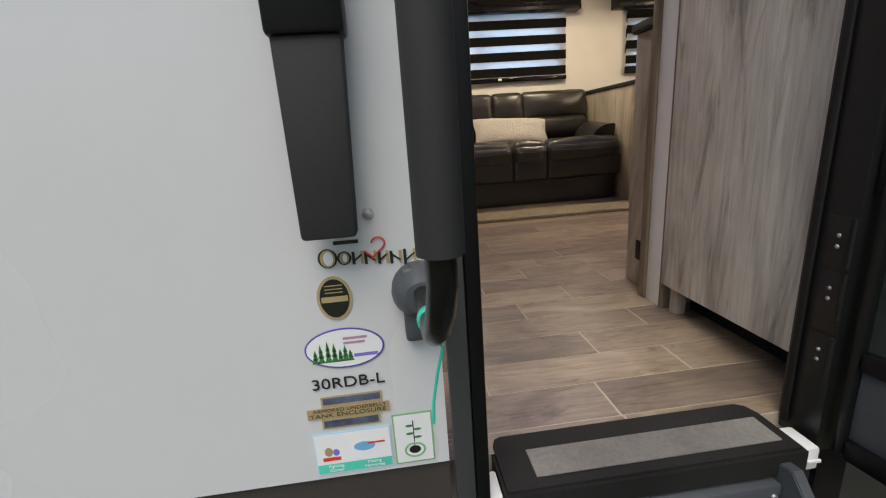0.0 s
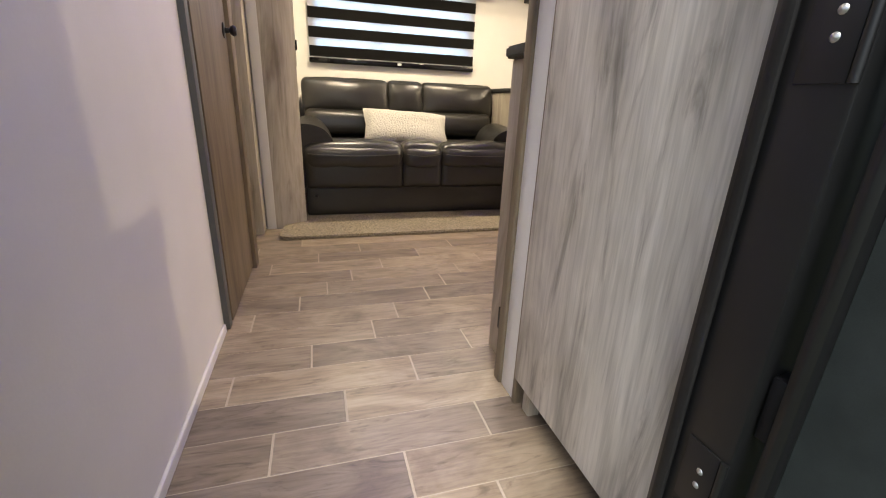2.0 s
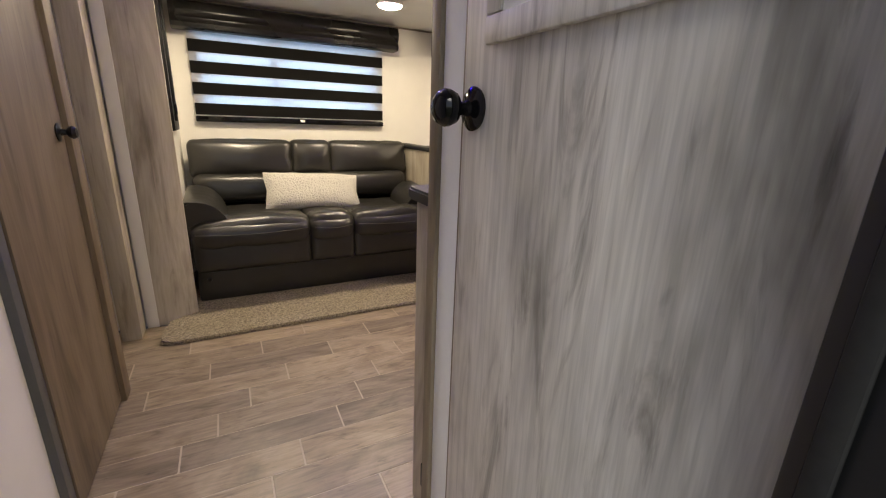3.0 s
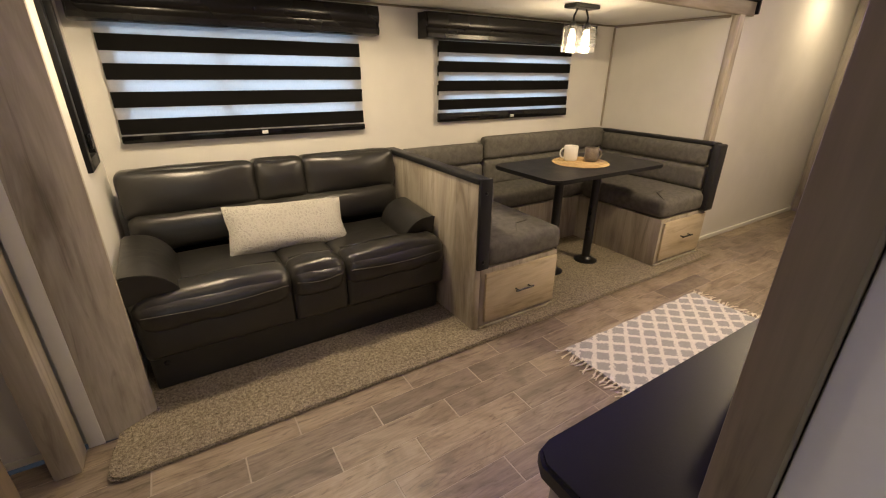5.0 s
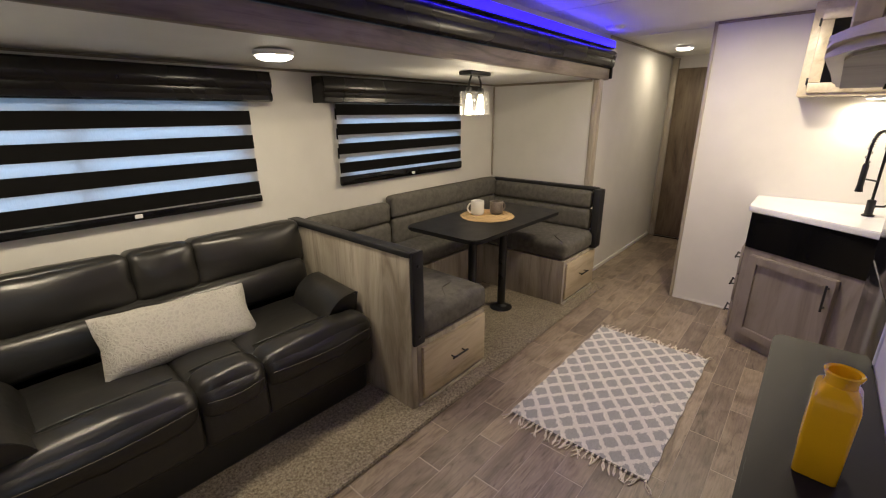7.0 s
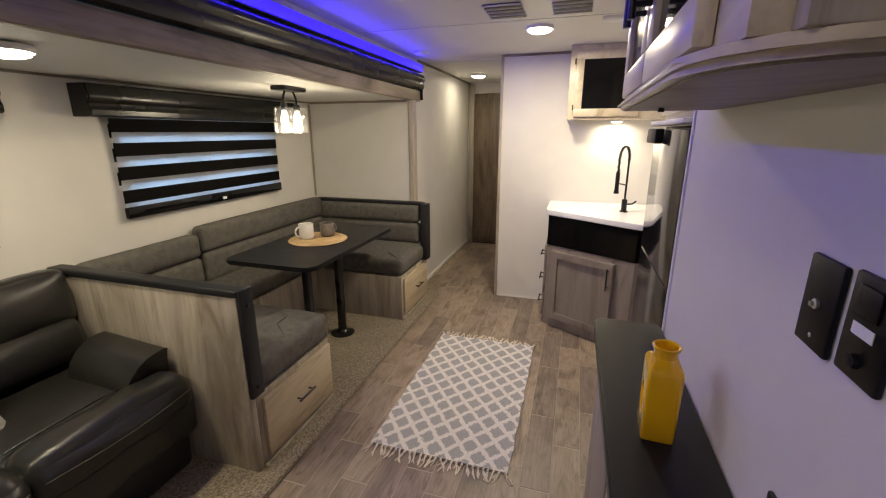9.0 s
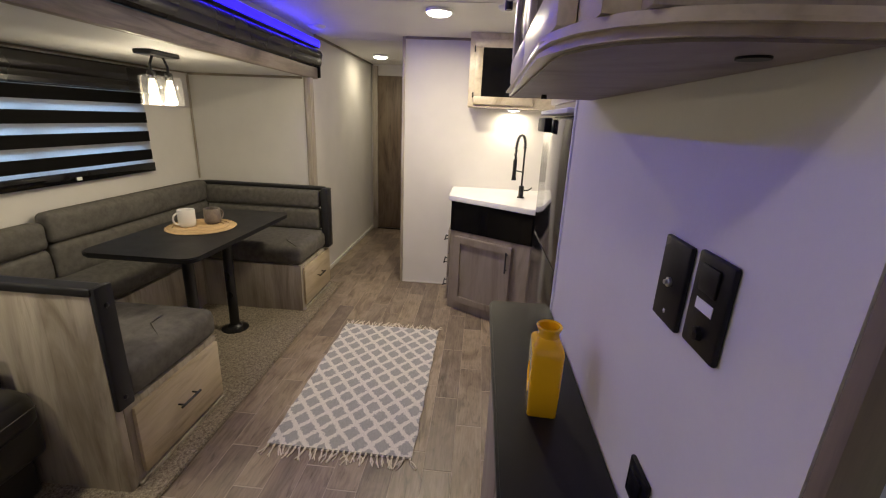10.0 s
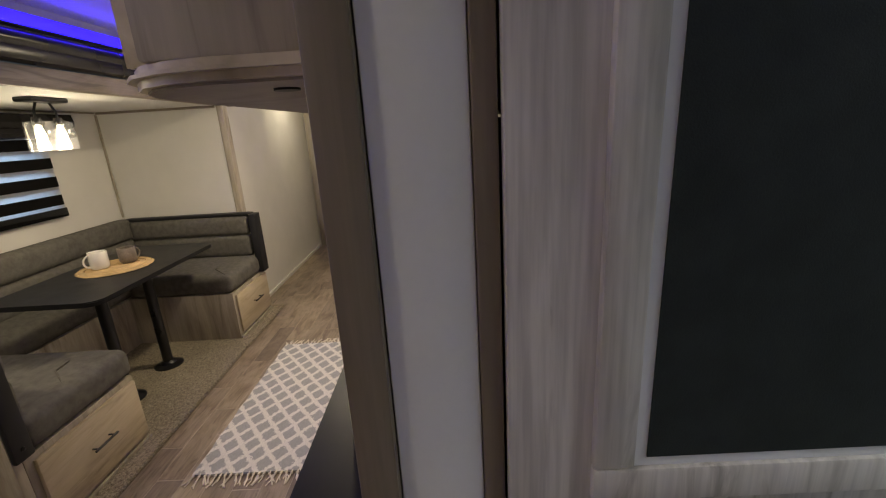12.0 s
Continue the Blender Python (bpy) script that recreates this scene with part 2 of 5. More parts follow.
def jar_material():
    """Thin clear glass: mostly seen through, with a soft gleam."""
    m, n, l, b = nodes_of("thin_seeded_glass")
    n.remove(b)
    tp, gl, df = n.new("ShaderNodeBsdfTransparent"), n.new("ShaderNodeBsdfGlossy"), n.new("ShaderNodeBsdfTranslucent")
    gl.inputs["Roughness"].default_value = 0.08
    seeds = noise_node(n, l, coords(n, l, (1, 1, 1)), 160, 2)
    f = ramp(n, l, seeds, [(0.44, (0.08,) * 3), (0.75, (0.26,) * 3)])
    a, c = n.new("ShaderNodeMixShader"), n.new("ShaderNodeMixShader")
    a.inputs[0].default_value = 0.10
    l.new(gl.outputs[0], a.inputs[1])
    l.new(df.outputs[0], a.inputs[2])
    l.new(f, c.inputs[0])
    l.new(tp.outputs[0], c.inputs[1])
    l.new(a.outputs[0], c.inputs[2])
    l.new(c.outputs[0], n["Material Output"].inputs[0])
    return m


JAR = jar_material()

# ---- building helpers ----
ORIGIN = {}


def box(bm, x0, y0, z0, x1, y1, z1, bev=0.0, seg=2):
    r = bmesh.ops.create_cube(bm, size=1.0)
    for v in r["verts"]:
        v.co = Vector((x0 + (v.co.x + 0.5) * (x1 - x0), y0 + (v.co.y + 0.5) * (y1 - y0), z0 + (v.co.z + 0.5) * (z1 - z0)))
    if bev:
        es = list({e for v in r["verts"] for e in v.link_edges})
        bmesh.ops.bevel(bm, geom=es, offset=bev, segments=seg, affect="EDGES", profile=0.5)
    return bm


def boxed(*a, **k):
    return box(bmesh.new(), *a, **k)


def cyl(bm, a, b, r, r2=None, seg=20):
    a, b = Vector(a), Vector(b)
    d = b - a
    m = Matrix.Translation((a + b) / 2) @ d.to_track_quat("Z", "Y").to_matrix().to_4x4()
    bmesh.ops.create_cone(bm, cap_ends=True, segments=seg, radius1=r, radius2=r if r2 is None else r2, depth=d.length, matrix=m)
    return bm


def lathe(bm, prof, at, seg=28, axis=None):
    """Turn a profile of (radius, height) about the upright through at (or about the way axis)."""
    q = Vector(axis).to_track_quat("Z", "Y").to_matrix().to_4x4() if axis else Matrix.Identity(4)
    m = Matrix.Translation(at) @ q
    rings = [[bm.verts.new(m @ Vector((r * math.cos(2 * math.pi * i / seg), r * math.sin(2 * math.pi * i / seg), z))) for i in range(seg)] for r, z in prof]
    for p, q2 in zip(rings, rings[1:]):
        for i in range(seg):
            bm.faces.new((p[i], p[(i + 1) % seg], q2[(i + 1) % seg], q2[i]))
    for ring, rev in ((rings[0], True), (rings[-1], False)):
        if (prof[0] if rev else prof[-1])[0] > 1e-4:
            bm.faces.new(ring[::-1] if rev else ring)
    return bm


def tube(bm, pts, r, seg=12):
    """A round tube along points, its rings carried along without twisting."""
    pts = [Vector(p) for p in pts]
    rings, u = [], None
    for i, p in enumerate(pts):
        d = (pts[min(i + 1, len(pts) - 1)] - pts[max(i - 1, 0)]).normalized()
        if u is None:
            u = d.cross(Vector((0, 0, 1)) if abs(d.z) < 0.9 else Vector((1, 0, 0)))
        u = (u - d * u.dot(d)).normalized()
        w = d.cross(u)
        rings.append([bm.verts.new(p + r * (math.cos(2 * math.pi * k / seg) * u + math.sin(2 * math.pi * k / seg) * w)) for k in range(seg)])
    for a, b in zip(rings, rings[1:]):
        for k in range(seg):
            bm.faces.new((a[k], b[k], b[(k + 1) % seg], a[(k + 1) % seg]))
    bm.faces.new(rings[0])
    bm.faces.new(rings[-1][::-1])
    return bm


def prism(bm, outline, z0, z1, bev=0.0):
    """An upright prism on an outline of (x, y)."""
    lo = [bm.verts.new((x, y, z0)) for x, y in outline]
    hi = [bm.verts.new((x, y, z1)) for x, y in outline]
    k = len(outline)
    fs = [bm.faces.new(lo[::-1]), bm.faces.new(hi)]
    fs += [bm.faces.new((lo[i], lo[(i + 1) % k], hi[(i + 1) % k], hi[i])) for i in range(k)]
    if bev:
        es = [e for e in {e for f in fs[:2] for e in f.edges}]
        bmesh.ops.bevel(bm, geom=es, offset=bev, segments=2, affect="EDGES")
    bmesh.ops.recalc_face_normals(bm, faces=bm.faces[:])
    return bm


def extrude_x(bm, outline, x0, x1, bev=0.0):
    """A prism along x on an outline of (y, z)."""
    prism(bm, outline, x0, x1, bev)
    for v in bm.verts:
        v.co = Vector((v.co.z, v.co.x, v.co.y))
    bmesh.ops.recalc_face_normals(bm, faces=bm.faces[:])
    return bm


def soft(bm, centre, half, r, puff=(0, 0, 0), n=10, m=None, wrinkle=0.0):
    """A rounded, padded block: half sizes, edge radius, and bulge along each axis."""
    s = [math.sin(math.pi / 2 * (-1 + 2 * i / n)) for i in range(n + 1)]
    grid = {}
    h = Vector(half)

    def vert(u, v, w):
        key = (round(u, 5), round(v, 5), round(w, 5))
        if key not in grid:
            q = Vector((u * h.x, v * h.y, w * h.z))
            inner = Vector([max(-(c - r), min(c - r, x)) for x, c in zip(q, h)])
            d = q - inner
            p = inner + (d.normalized() * r if d.length > 1e-9 else d)
            p.x += math.copysign(puff[0], u) * (1 - v * v) * (1 - w * w) * (abs(u) ** 4)
            p.y += math.copysign(puff[1], v) * (1 - u * u) * (1 - w * w) * (abs(v) ** 4)
            p.z += math.copysign(puff[2], w) * (1 - u * u) * (1 - v * v) * (abs(w) ** 4)
            if wrinkle:
                p += wrinkle * Vector(noise.noise_vector(p * 14 + Vector(centre) * 5))
            if m is not None:
                p = m @ p
            grid[key] = bm.verts.new(p + Vector(centre))
        return grid[key]

    for ax in range(3):
        for side in (-1, 1):
            for i in range(n):
                for j in range(n):
                    c = []
                    for a, b in ((i, j), (i + 1, j), (i + 1, j + 1), (i, j + 1)):
                        uvw = [0, 0, 0]
                        uvw[ax], uvw[(ax + 1) % 3], uvw[(ax + 2) % 3] = side, s[a], s[b]
                        c.append(vert(*uvw))
                    bm.faces.new(c if side > 0 else c[::-1])
    return bm


def finish(name, bm, material, smooth):
    me = bpy.data.meshes.new(name)
    bm.normal_update()
    bm.to_mesh(me)
    bm.free()
    me.materials.append(material)
    if smooth:
        for p in me.polygons:
            p.use_smooth = True
        me.set_sharp_from_angle(angle=radians(38))
    return me


def thing(name, base, label, category, group=""):
    ob = new(name)
    ob.location = base
    ob.empty_display_size = 0.1
    ORIGIN[ob.name] = Vector(base)
    return tagged(ob, label, category, group)


def part(name, bm, material, parent, label="", smooth=True):
    """Links a bmesh, built in world places, as one mesh under a thing or a part."""
    o = ORIGIN[parent.name]
    for v in bm.verts:
        v.co -= o
    ob = new(name, finish(name, bm, material, smooth))
    ob.parent = parent
    ORIGIN[ob.name] = o
    if label:
        ob["label"] = label
    return ob


def solid(name, bm, material, label, category, kind="", group="", smooth=True):
    """A thing of one mesh, its origin at its base."""
    lo = Vector([min(v.co[i] for v in bm.verts) for i in range(3)])
    hi = Vector([max(v.co[i] for v in bm.verts) for i in range(3)])
    base = Vector(((lo.x + hi.x) / 2, (lo.y + hi.y) / 2, lo.z))
    for v in bm.verts:
        v.co -= base
    ob = new(name, finish(name, bm, material, smooth))
    ob.location = base
    ORIGIN[ob.name] = base
    return tagged(ob, label, category, group, kind)


def structure(name, bm, material, label, category, smooth=False):
    return solid(name, bm, material, label, category, "structure", smooth=smooth)


def text_part(name, body, size, at, rot, material, parent, depth=0.0008, label="", width=None):
    """Lettering as a mesh under a thing."""
    cu = bpy.data.curves.new(name, "FONT")
    cu.body, cu.size, cu.extrude, cu.align_x, cu.align_y = body, size, depth, "CENTER", "CENTER"
    tmp = bpy.data.objects.new(name, cu)
    scene.collection.objects.link(tmp)
    bpy.context.view_layer.update()
    me = bpy.data.meshes.new_from_object(tmp.evaluated_get(bpy.context.evaluated_depsgraph_get()))
    bpy.data.objects.remove(tmp)
    bm = bmesh.new()
    bm.from_mesh(me)
    bpy.data.meshes.remove(me)
    if width:
        ext = max(v.co.x for v in bm.verts) - min(v.co.x for v in bm.verts)
        for v in bm.verts:
            v.co.x *= width / ext
    m = Matrix.Translation(at) @ rot
    bm.transform(m)
    return part(name, bm, material, parent, label, smooth=False)


FACE_OUT = Euler((radians(90), 0, 0)).to_matrix().to_4x4()  # reads when seen from -y

# ---- ground and shell ----
TOP = 2.03       # main ceiling
SLT = 1.695      # slide-out ceiling
structure("ground", boxed(-400, -400, GROUND - 0.1, 400, 400, GROUND), SOIL, "short green and brown grass over soil", "ground")
structure("floor", boxed(-1.6, 0.97, -0.12, 6.4, 3.22, -0.0009), GROUT, "floor of wood-look planks with pale joints", "floor")
structure("wall_south_left", boxed(-4.5, 0.875, 0.083, 0.345, 0.935, 2.30), SHELL, "white fibreglass outer wall of the trailer", "outer wall")
structure("wall_south_right", boxed(1.085, 0.875, 0.083, 7.2, 0.935, 2.30), SHELL, "white fibreglass outer wall of the trailer", "outer wall")
structure("wall_south_over_door", boxed(0.345, 0.875, 1.96, 1.085, 0.935, 2.30), SHELL, "white fibreglass wall over the entry door", "outer wall")
structure("skirt", boxed(-4.5, 0.882, -0.30, 0.345, 0.93, 0.0825), SKIRT, "dark skirt strip along the trailer's lower edge", "skirt")
structure("skirt_right", boxed(1.085, 0.882, -0.19, 7.2, 0.93, 0.0825), SKIRT, "dark skirt strip along the trailer's lower edge", "skirt")
structure("underbody", boxed(-4.4, 0.99, -0.165, 7.0, 4.2, -0.125), SKIRT, "dark underbody of the trailer", "underbody")
structure("roof", boxed(-4.5, 0.86, TOP + 0.06, 7.2, 3.33, TOP + 0.26), SHELL, "white trailer roof", "roof")
structure("wall_left_entry", boxed(0.20, 0.937, -0.003, 0.312, 2.045, TOP), WALL, "white vinyl wall beside the entry", "wall")
structure("wall_closet_end", boxed(1.118, 1.501, -0.003, 2.05, 1.61, TOP), WALL, "white vinyl wall behind the black counter", "wall")
structure("wall_back_left", boxed(-1.5, 3.262, -0.003, 0.36, 3.34, TOP), WALL, "white vinyl wall beside the slide-out", "wall")
structure("wall_back_right", boxed(4.21, 3.232, -0.003, 6.4, 3.31, TOP), WALL, "white vinyl corridor wall", "wall")
structure("wall_over_slide", boxed(0.36, 3.235, SLT + 0.09, 4.21, 3.30, TOP), WALL, "white wall strip over the slide-out", "wall")
structure("wall_partition", boxed(4.42, 0.937, -0.003, 4.50, 2.50, TOP), WALL, "white partition wall beside the kitchen", "wall")
structure("wall_hall_side", boxed(4.502, 2.42, -0.003, 6.28, 2.498, TOP), WALL, "white corridor side wall", "wall")
structure("wall_hall_end", boxed(6.285, 2.40, -0.003, 6.36, 3.31, TOP), WALL, "white wall at the corridor's end", "wall")
structure("wall_west", boxed(-1.6, 0.937, -0.003, -1.52, 3.34, TOP), WALL, "white wall at the bunk room's end", "wall")
structure("wall_kitchen_back", boxed(2.135, 0.937, -0.003, 4.418, 0.99, TOP), WALL, "white kitchen back wall", "wall")
structure("ceiling", boxed(-1.6, 0.937, TOP, 6.4, 3.31, TOP + 0.05), CEIL, "pale ceiling of thin panels", "ceiling")
bm = bmesh.new()
for x in (0.95, 2.17, 3.39, 4.61, 5.83):
    box(bm, x - 0.010, 0.95, TOP - 0.003, x + 0.010, 3.228, TOP + 0.01)
structure("ceiling_batten", bm, CEIL, "thin pale battens over the ceiling joints", "batten")

# slide-out box
SL0, SL1, SLB = 0.52, 4.19, 4.165
W1 = (0.66, 1.84, 1.02, 1.52)
W2 = (2.46, 3.64, 1.03, 1.52)
structure("slide_floor", boxed(0.42, 3.10, -0.11, 4.26, 4.24, -0.002), SKIRT, "slide-out floor deck", "floor")
structure("slide_ceiling", boxed(0.42, 3.20, SLT, 4.26, 4.24, SLT + 0.05), CEIL, "pale slide-out ceiling", "ceiling")


def windowed_wall(bm, y0, y1, x0, x1, z0, z1, holes):
    """A wall along x with window holes through it."""
    xs = x0
    for a, b, c, d in holes:
        box(bm, xs, y0, z0, a, y1, z1)
        box(bm, a, y0, z0, b, y1, c)
        box(bm, a, y0, d, b, y1, z1)
        xs = b
    box(bm, xs, y0, z0, x1, y1, z1)
    return bm


structure("slide_wall_back", windowed_wall(bmesh.new(), SLB, SLB + 0.06, 0.42, 4.26, -0.002, SLT, [W1, W2]), WALL, "cream wall of the slide-out with two windows", "wall")
structure("slide_wall_right", boxed(SL1, 3.232, -0.002, SL1 + 0.018, SLB - 0.001, SLT), WALL, "white end wall beside the dinette", "wall")
bm = bmesh.new()
box(bm, SL0 - 0.06, 3.30, -0.002, SL0, SLB - 0.001, 0.98)
box(bm, SL0 - 0.06, 3.30, 1.62, SL0, SLB - 0.001, SLT)
box(bm, SL0 - 0.06, 3.30, 0.98, SL0, 3.70, 1.62)
box(bm, SL0 - 0.06, 3.92, 0.98, SL0, SLB - 0.001, 1.62)
structure("slide_wall_left", bm, WALL, "cream end wall beside the sofa with a narrow window", "wall")

# ---- windows ----


def rail_frame(bm, x0, x1, z0, z1, y0, y1, w):
    box(bm, x0, y0, z0, x1, y1, z0 + w, 0.004)
    box(bm, x0, y0, z1 - w, x1, y1, z1, 0.004)
    box(bm, x0, y0, z0 + w, x0 + w, y1, z1 - w, 0.004)
    box(bm, x1 - w, y0, z0 + w, x1, y1, z1 - w, 0.004)
    return bm


for name, (a, b, c, d) in (("window_1", W1), ("window_2", W2)):
    win = thing(name, ((a + b) / 2, SLB + 0.03, c), "black-framed slider window behind a zebra blind", "window")
    win["kind"] = "structure"
    part("window_frame", rail_frame(bmesh.new(), a, b, c, d, SLB + 0.002, SLB + 0.075, 0.025), BLACKP, win)
    part("mullion", boxed(0.62 * a + 0.38 * b, SLB + 0.02, c + 0.025, 0.62 * a + 0.38 * b + 0.035, SLB + 0.05, d - 0.025, 0.004), BLACKP, win)
    p = part("pane", boxed(a + 0.025, SLB + 0.032, c + 0.025, b - 0.025, SLB + 0.036, d - 0.025), PANE, win, smooth=False)
    p.visible_shadow = False

win = thing("window_3", (SL0, 3.81, 0.96), "narrow black-framed window in the slide-out's end wall", "window")
win["kind"] = "structure"
bm = bmesh.new()
box(bm, SL0 - 0.05, 3.70, 0.935, SL0 + 0.018, 3.925, 0.985, 0.004)
box(bm, SL0 - 0.05, 3.70, 1.615, SL0 + 0.018, 3.925, 1.66, 0.004)
box(bm, SL0 - 0.05, 3.68, 0.935, SL0 + 0.018, 3.725, 1.66, 0.004)
box(bm, SL0 - 0.05, 3.90, 0.935, SL0 + 0.018, 3.945, 1.66, 0.004)
part("window_frame", bm, BLACKP, win)
p = part("pane", boxed(SL0 - 0.035, 3.72, 0.98, SL0 - 0.031, 3.905, 1.62), PANE, win, smooth=False)
p.visible_shadow = False
part("latch", boxed(SL0 + 0.018, 3.735, 1.02, SL0 + 0.034, 3.765, 1.08, 0.005), GLOSS, win)


def zebra_blind(x0, x1, z0, zb, pitch, dark, slip, rail, label):
    """Front and rear sheets of black and sheer bands; slip: how far the rear bands stand above the front ones."""
    y = 4.137
    bl = thing("zebra_blind", ((x0 + x1) / 2, y, z0), label, "window blind", "zebra blinds")
    for i in range(4):
        z = zb + i * pitch
        part("black_band", boxed(x0, y - 0.002, z, x1, y + 0.002, z + dark), BAND, bl, smooth=False)
        part("sheer_band", boxed(x0 + 0.002, y - 0.001, z + dark, x1 - 0.002, y + 0.001, z + pitch), SHEER, bl, "translucent white sheer band", smooth=False)
        part("rear_black_band", boxed(x0 + 0.004, y + 0.018, z + slip, x1 - 0.004, y + 0.021, z + slip + dark), BAND, bl, smooth=False)
    part("bottom_rail", boxed(x0 - 0.004, y - 0.012, z0, x1 + 0.004, y + 0.012, z0 + rail, 0.006), GLOSS, bl)
    part("hem", boxed(x0, y - 0.003, z0 + rail + 0.0002, x1, y + 0.003, zb), SHEER, bl, "pale hem above the rail", smooth=False)
    xm = (x0 + x1) / 2 + 0.03
    part("pull_tab", boxed(xm - 0.016, y - 0.020, z0 + 0.012, xm + 0.016, y - 0.012, z0 + 0.031, 0.003), WHITEP, bl)
    return bl


zebra_blind(0.625, 1.874, 0.982, 1.025, 0.1245, 0.0715, -0.003, 0.036, "black and sheer white striped blind over the sofa, closed")
zebra_blind(2.425, 3.672, 0.998, 1.079, 0.1215, 0.068, 0.094, 0.060, "black and sheer white striped blind over the dinette, closed")


def valance(x0, x1, label):
    y1 = SLB - 0.001
    prof = [(y1, 1.515), (4.06, 1.515), (4.048, 1.522), (4.045, 1.545), (4.055, 1.56), (4.055, 1.575), (4.043, 1.588), (4.040, 1.62), (4.050, 1.645), (4.052, 1.655), (4.045, 1.662), (y1, 1.664)]
    v = thing("valance", ((x0 + x1) / 2, 4.1, 1.515), label, "window valance", "window valances")
    part("padded_face", extrude_x(bmesh.new(), prof, x0, x1, 0.002), GLOSS_VAL, v)
    for a in (x0 - 0.006, x1 + 0.0005):
        part("end_cap", extrude_x(bmesh.new(), [(p[0] + (0.004 if p[0] < 4.1 else 0), p[1]) for p in prof], a, a + 0.0055, 0.001), GLOSS_VAL, v)
    return v


GLOSS_VAL = plain("black_vinyl_valance", (0.008, 0.007, 0.007), 0.27, var=0.2, scale=20, bumpy=0.08, spec=0.4)
valance(0.56, 1.965, "padded gloss black valance over the sofa window")
valance(2.292, 3.83, "padded gloss black valance over the dinette window")

# ---- trims ----
structure("trim_slide_fascia", boxed(0.36, 3.196, SLT - 0.002, 4.40, 3.233, SLT + 0.085, 0.006), WOOD_TRIM_X, "grey oak fascia board along the slide-out", "trim", smooth=True)
prof = [(3.232, 1.786), (3.185, 1.786), (3.172, 1.795), (3.166, 1.82), (3.170, 1.845), (3.160, 1.862), (3.160, 1.885), (3.172, 1.902), (3.190, 1.91), (3.232, 1.91)]
structure("trim_slide_valance", extrude_x(bmesh.new(), prof, 0.36, 4.42, 0.002), GLOSS_VAL, "moulded gloss black cover over the slide-out fascia", "trim", smooth=True)
structure("trim_slide_end", boxed(4.405, 3.18, SLT + 0.01, 4.425, 3.231, 1.90, 0.004), BLACKP, "black end cap of the slide-out fascia", "trim", smooth=True)
structure("trim_slide_column_right", boxed(4.185, 3.18, 0.0, 4.255, 3.231, SLT - 0.004, 0.004), WOOD, "grey oak upright at the slide-out's end", "trim", smooth=True)
bm = bmesh.new()
prism(bm, [(0.36, 3.235), (0.43, 3.226), (0.53, 3.285), (0.555, 3.30), (0.555, 3.325), (0.36, 3.325)], 0.0, SLT - 0.003, 0.004)
structure("trim_slide_column_left", bm, WOOD, "broad grey oak column at the slide-out's end", "trim", smooth=True)
structure("trim_column_vinyl", boxed(0.335, 3.225, 0.0, 0.385, 3.234, TOP, 0.003), WALL, "white vinyl strip beside the oak column", "trim", smooth=True)
structure("trim_hall_post", boxed(0.25, 3.11, 0.0, 0.33, 3.22, TOP - 0.001, 0.005), WOOD, "grey oak post by the bunk room", "trim", smooth=True)
structure("trim_slide_top", boxed(SL1 - 0.014, 3.24, SLT - 0.018, SL1 - 0.001, SLB - 0.01, SLT - 0.001, 0.003), WOOD_TRIM_Y, "thin oak trim along the ceiling", "trim", smooth=True)
structure("trim_slide_corner", boxed(SL1 - 0.016, SLB - 0.016, 0.88, SL1 - 0.002, SLB - 0.002, SLT - 0.019, 0.003), WOOD, "thin oak corner trim", "trim", smooth=True)
structure("trim_ceiling_back", boxed(0.56, SLB - 0.013, SLT - 0.012, 4.17, SLB - 0.001, SLT - 0.001, 0.003), WOOD_TRIM_X, "thin oak trim along the ceiling", "trim", smooth=True)
structure("trim_hall_top", boxed(4.43, 3.214, TOP - 0.018, 6.28, 3.231, TOP - 0.001, 0.003), WOOD_TRIM_X, "thin oak trim along the corridor ceiling", "trim", smooth=True)
structure("trim_partition_top", boxed(4.403, 1.97, TOP - 0.018, 4.419, 2.49, TOP - 0.001, 0.003), WOOD_TRIM_Y, "thin oak trim over the partition", "trim", smooth=True)
structure("trim_partition_edge", boxed(4.406, 2.49, 0.0, 4.50, 2.512, TOP - 0.001, 0.004), WOOD, "grey oak edge trim of the partition", "trim", smooth=True)
structure("baseboard_hall", boxed(4.26, 3.216, 0.0, 6.28, 3.231, 0.035, 0.003), WALL, "low white baseboard in the corridor", "baseboard")
structure("baseboard_entry", boxed(0.3125, 0.98, 0.0, 0.322, 2.03, 0.03, 0.003), WALL, "low white baseboard by the entry", "baseboard")
structure("baseboard_partition", boxed(4.408, 2.09, 0.0, 4.419, 2.488, 0.012, 0.002), WALL, "low white baseboard of the partition", "baseboard")
structure("baseboard_bunk", boxed(-1.5, 3.25, 0.0, 0.24, 3.261, 0.03, 0.003), WALL, "low white baseboard by the bunk room", "baseboard")
structure("trim_closet_corner", boxed(1.100, 1.575, 0.0, 1.1175, 1.6105, TOP - 0.001, 0.004), WOOD_DARK, "brown oak corner trim of the closet wall", "trim", smooth=True)
structure("trim_closet_strip", boxed(1.108, 1.500, 0.0, 1.117, 1.574, TOP - 0.001, 0.002), WHITEP, "white end strip of the closet wall", "trim", smooth=True)
structure("trim_closet_jamb", boxed(1.104, 1.481, 0.0, 1.16, 1.4995, TOP - 0.001, 0.003), WOOD_DARK, "brown oak closet door jamb", "trim", smooth=True)
structure("trim_tv_wall_end", boxed(2.051, 1.501, 0.0, 2.068, 1.614, TOP - 0.001, 0.003), WHITEP, "white end trim of the counter wall", "trim", smooth=True)

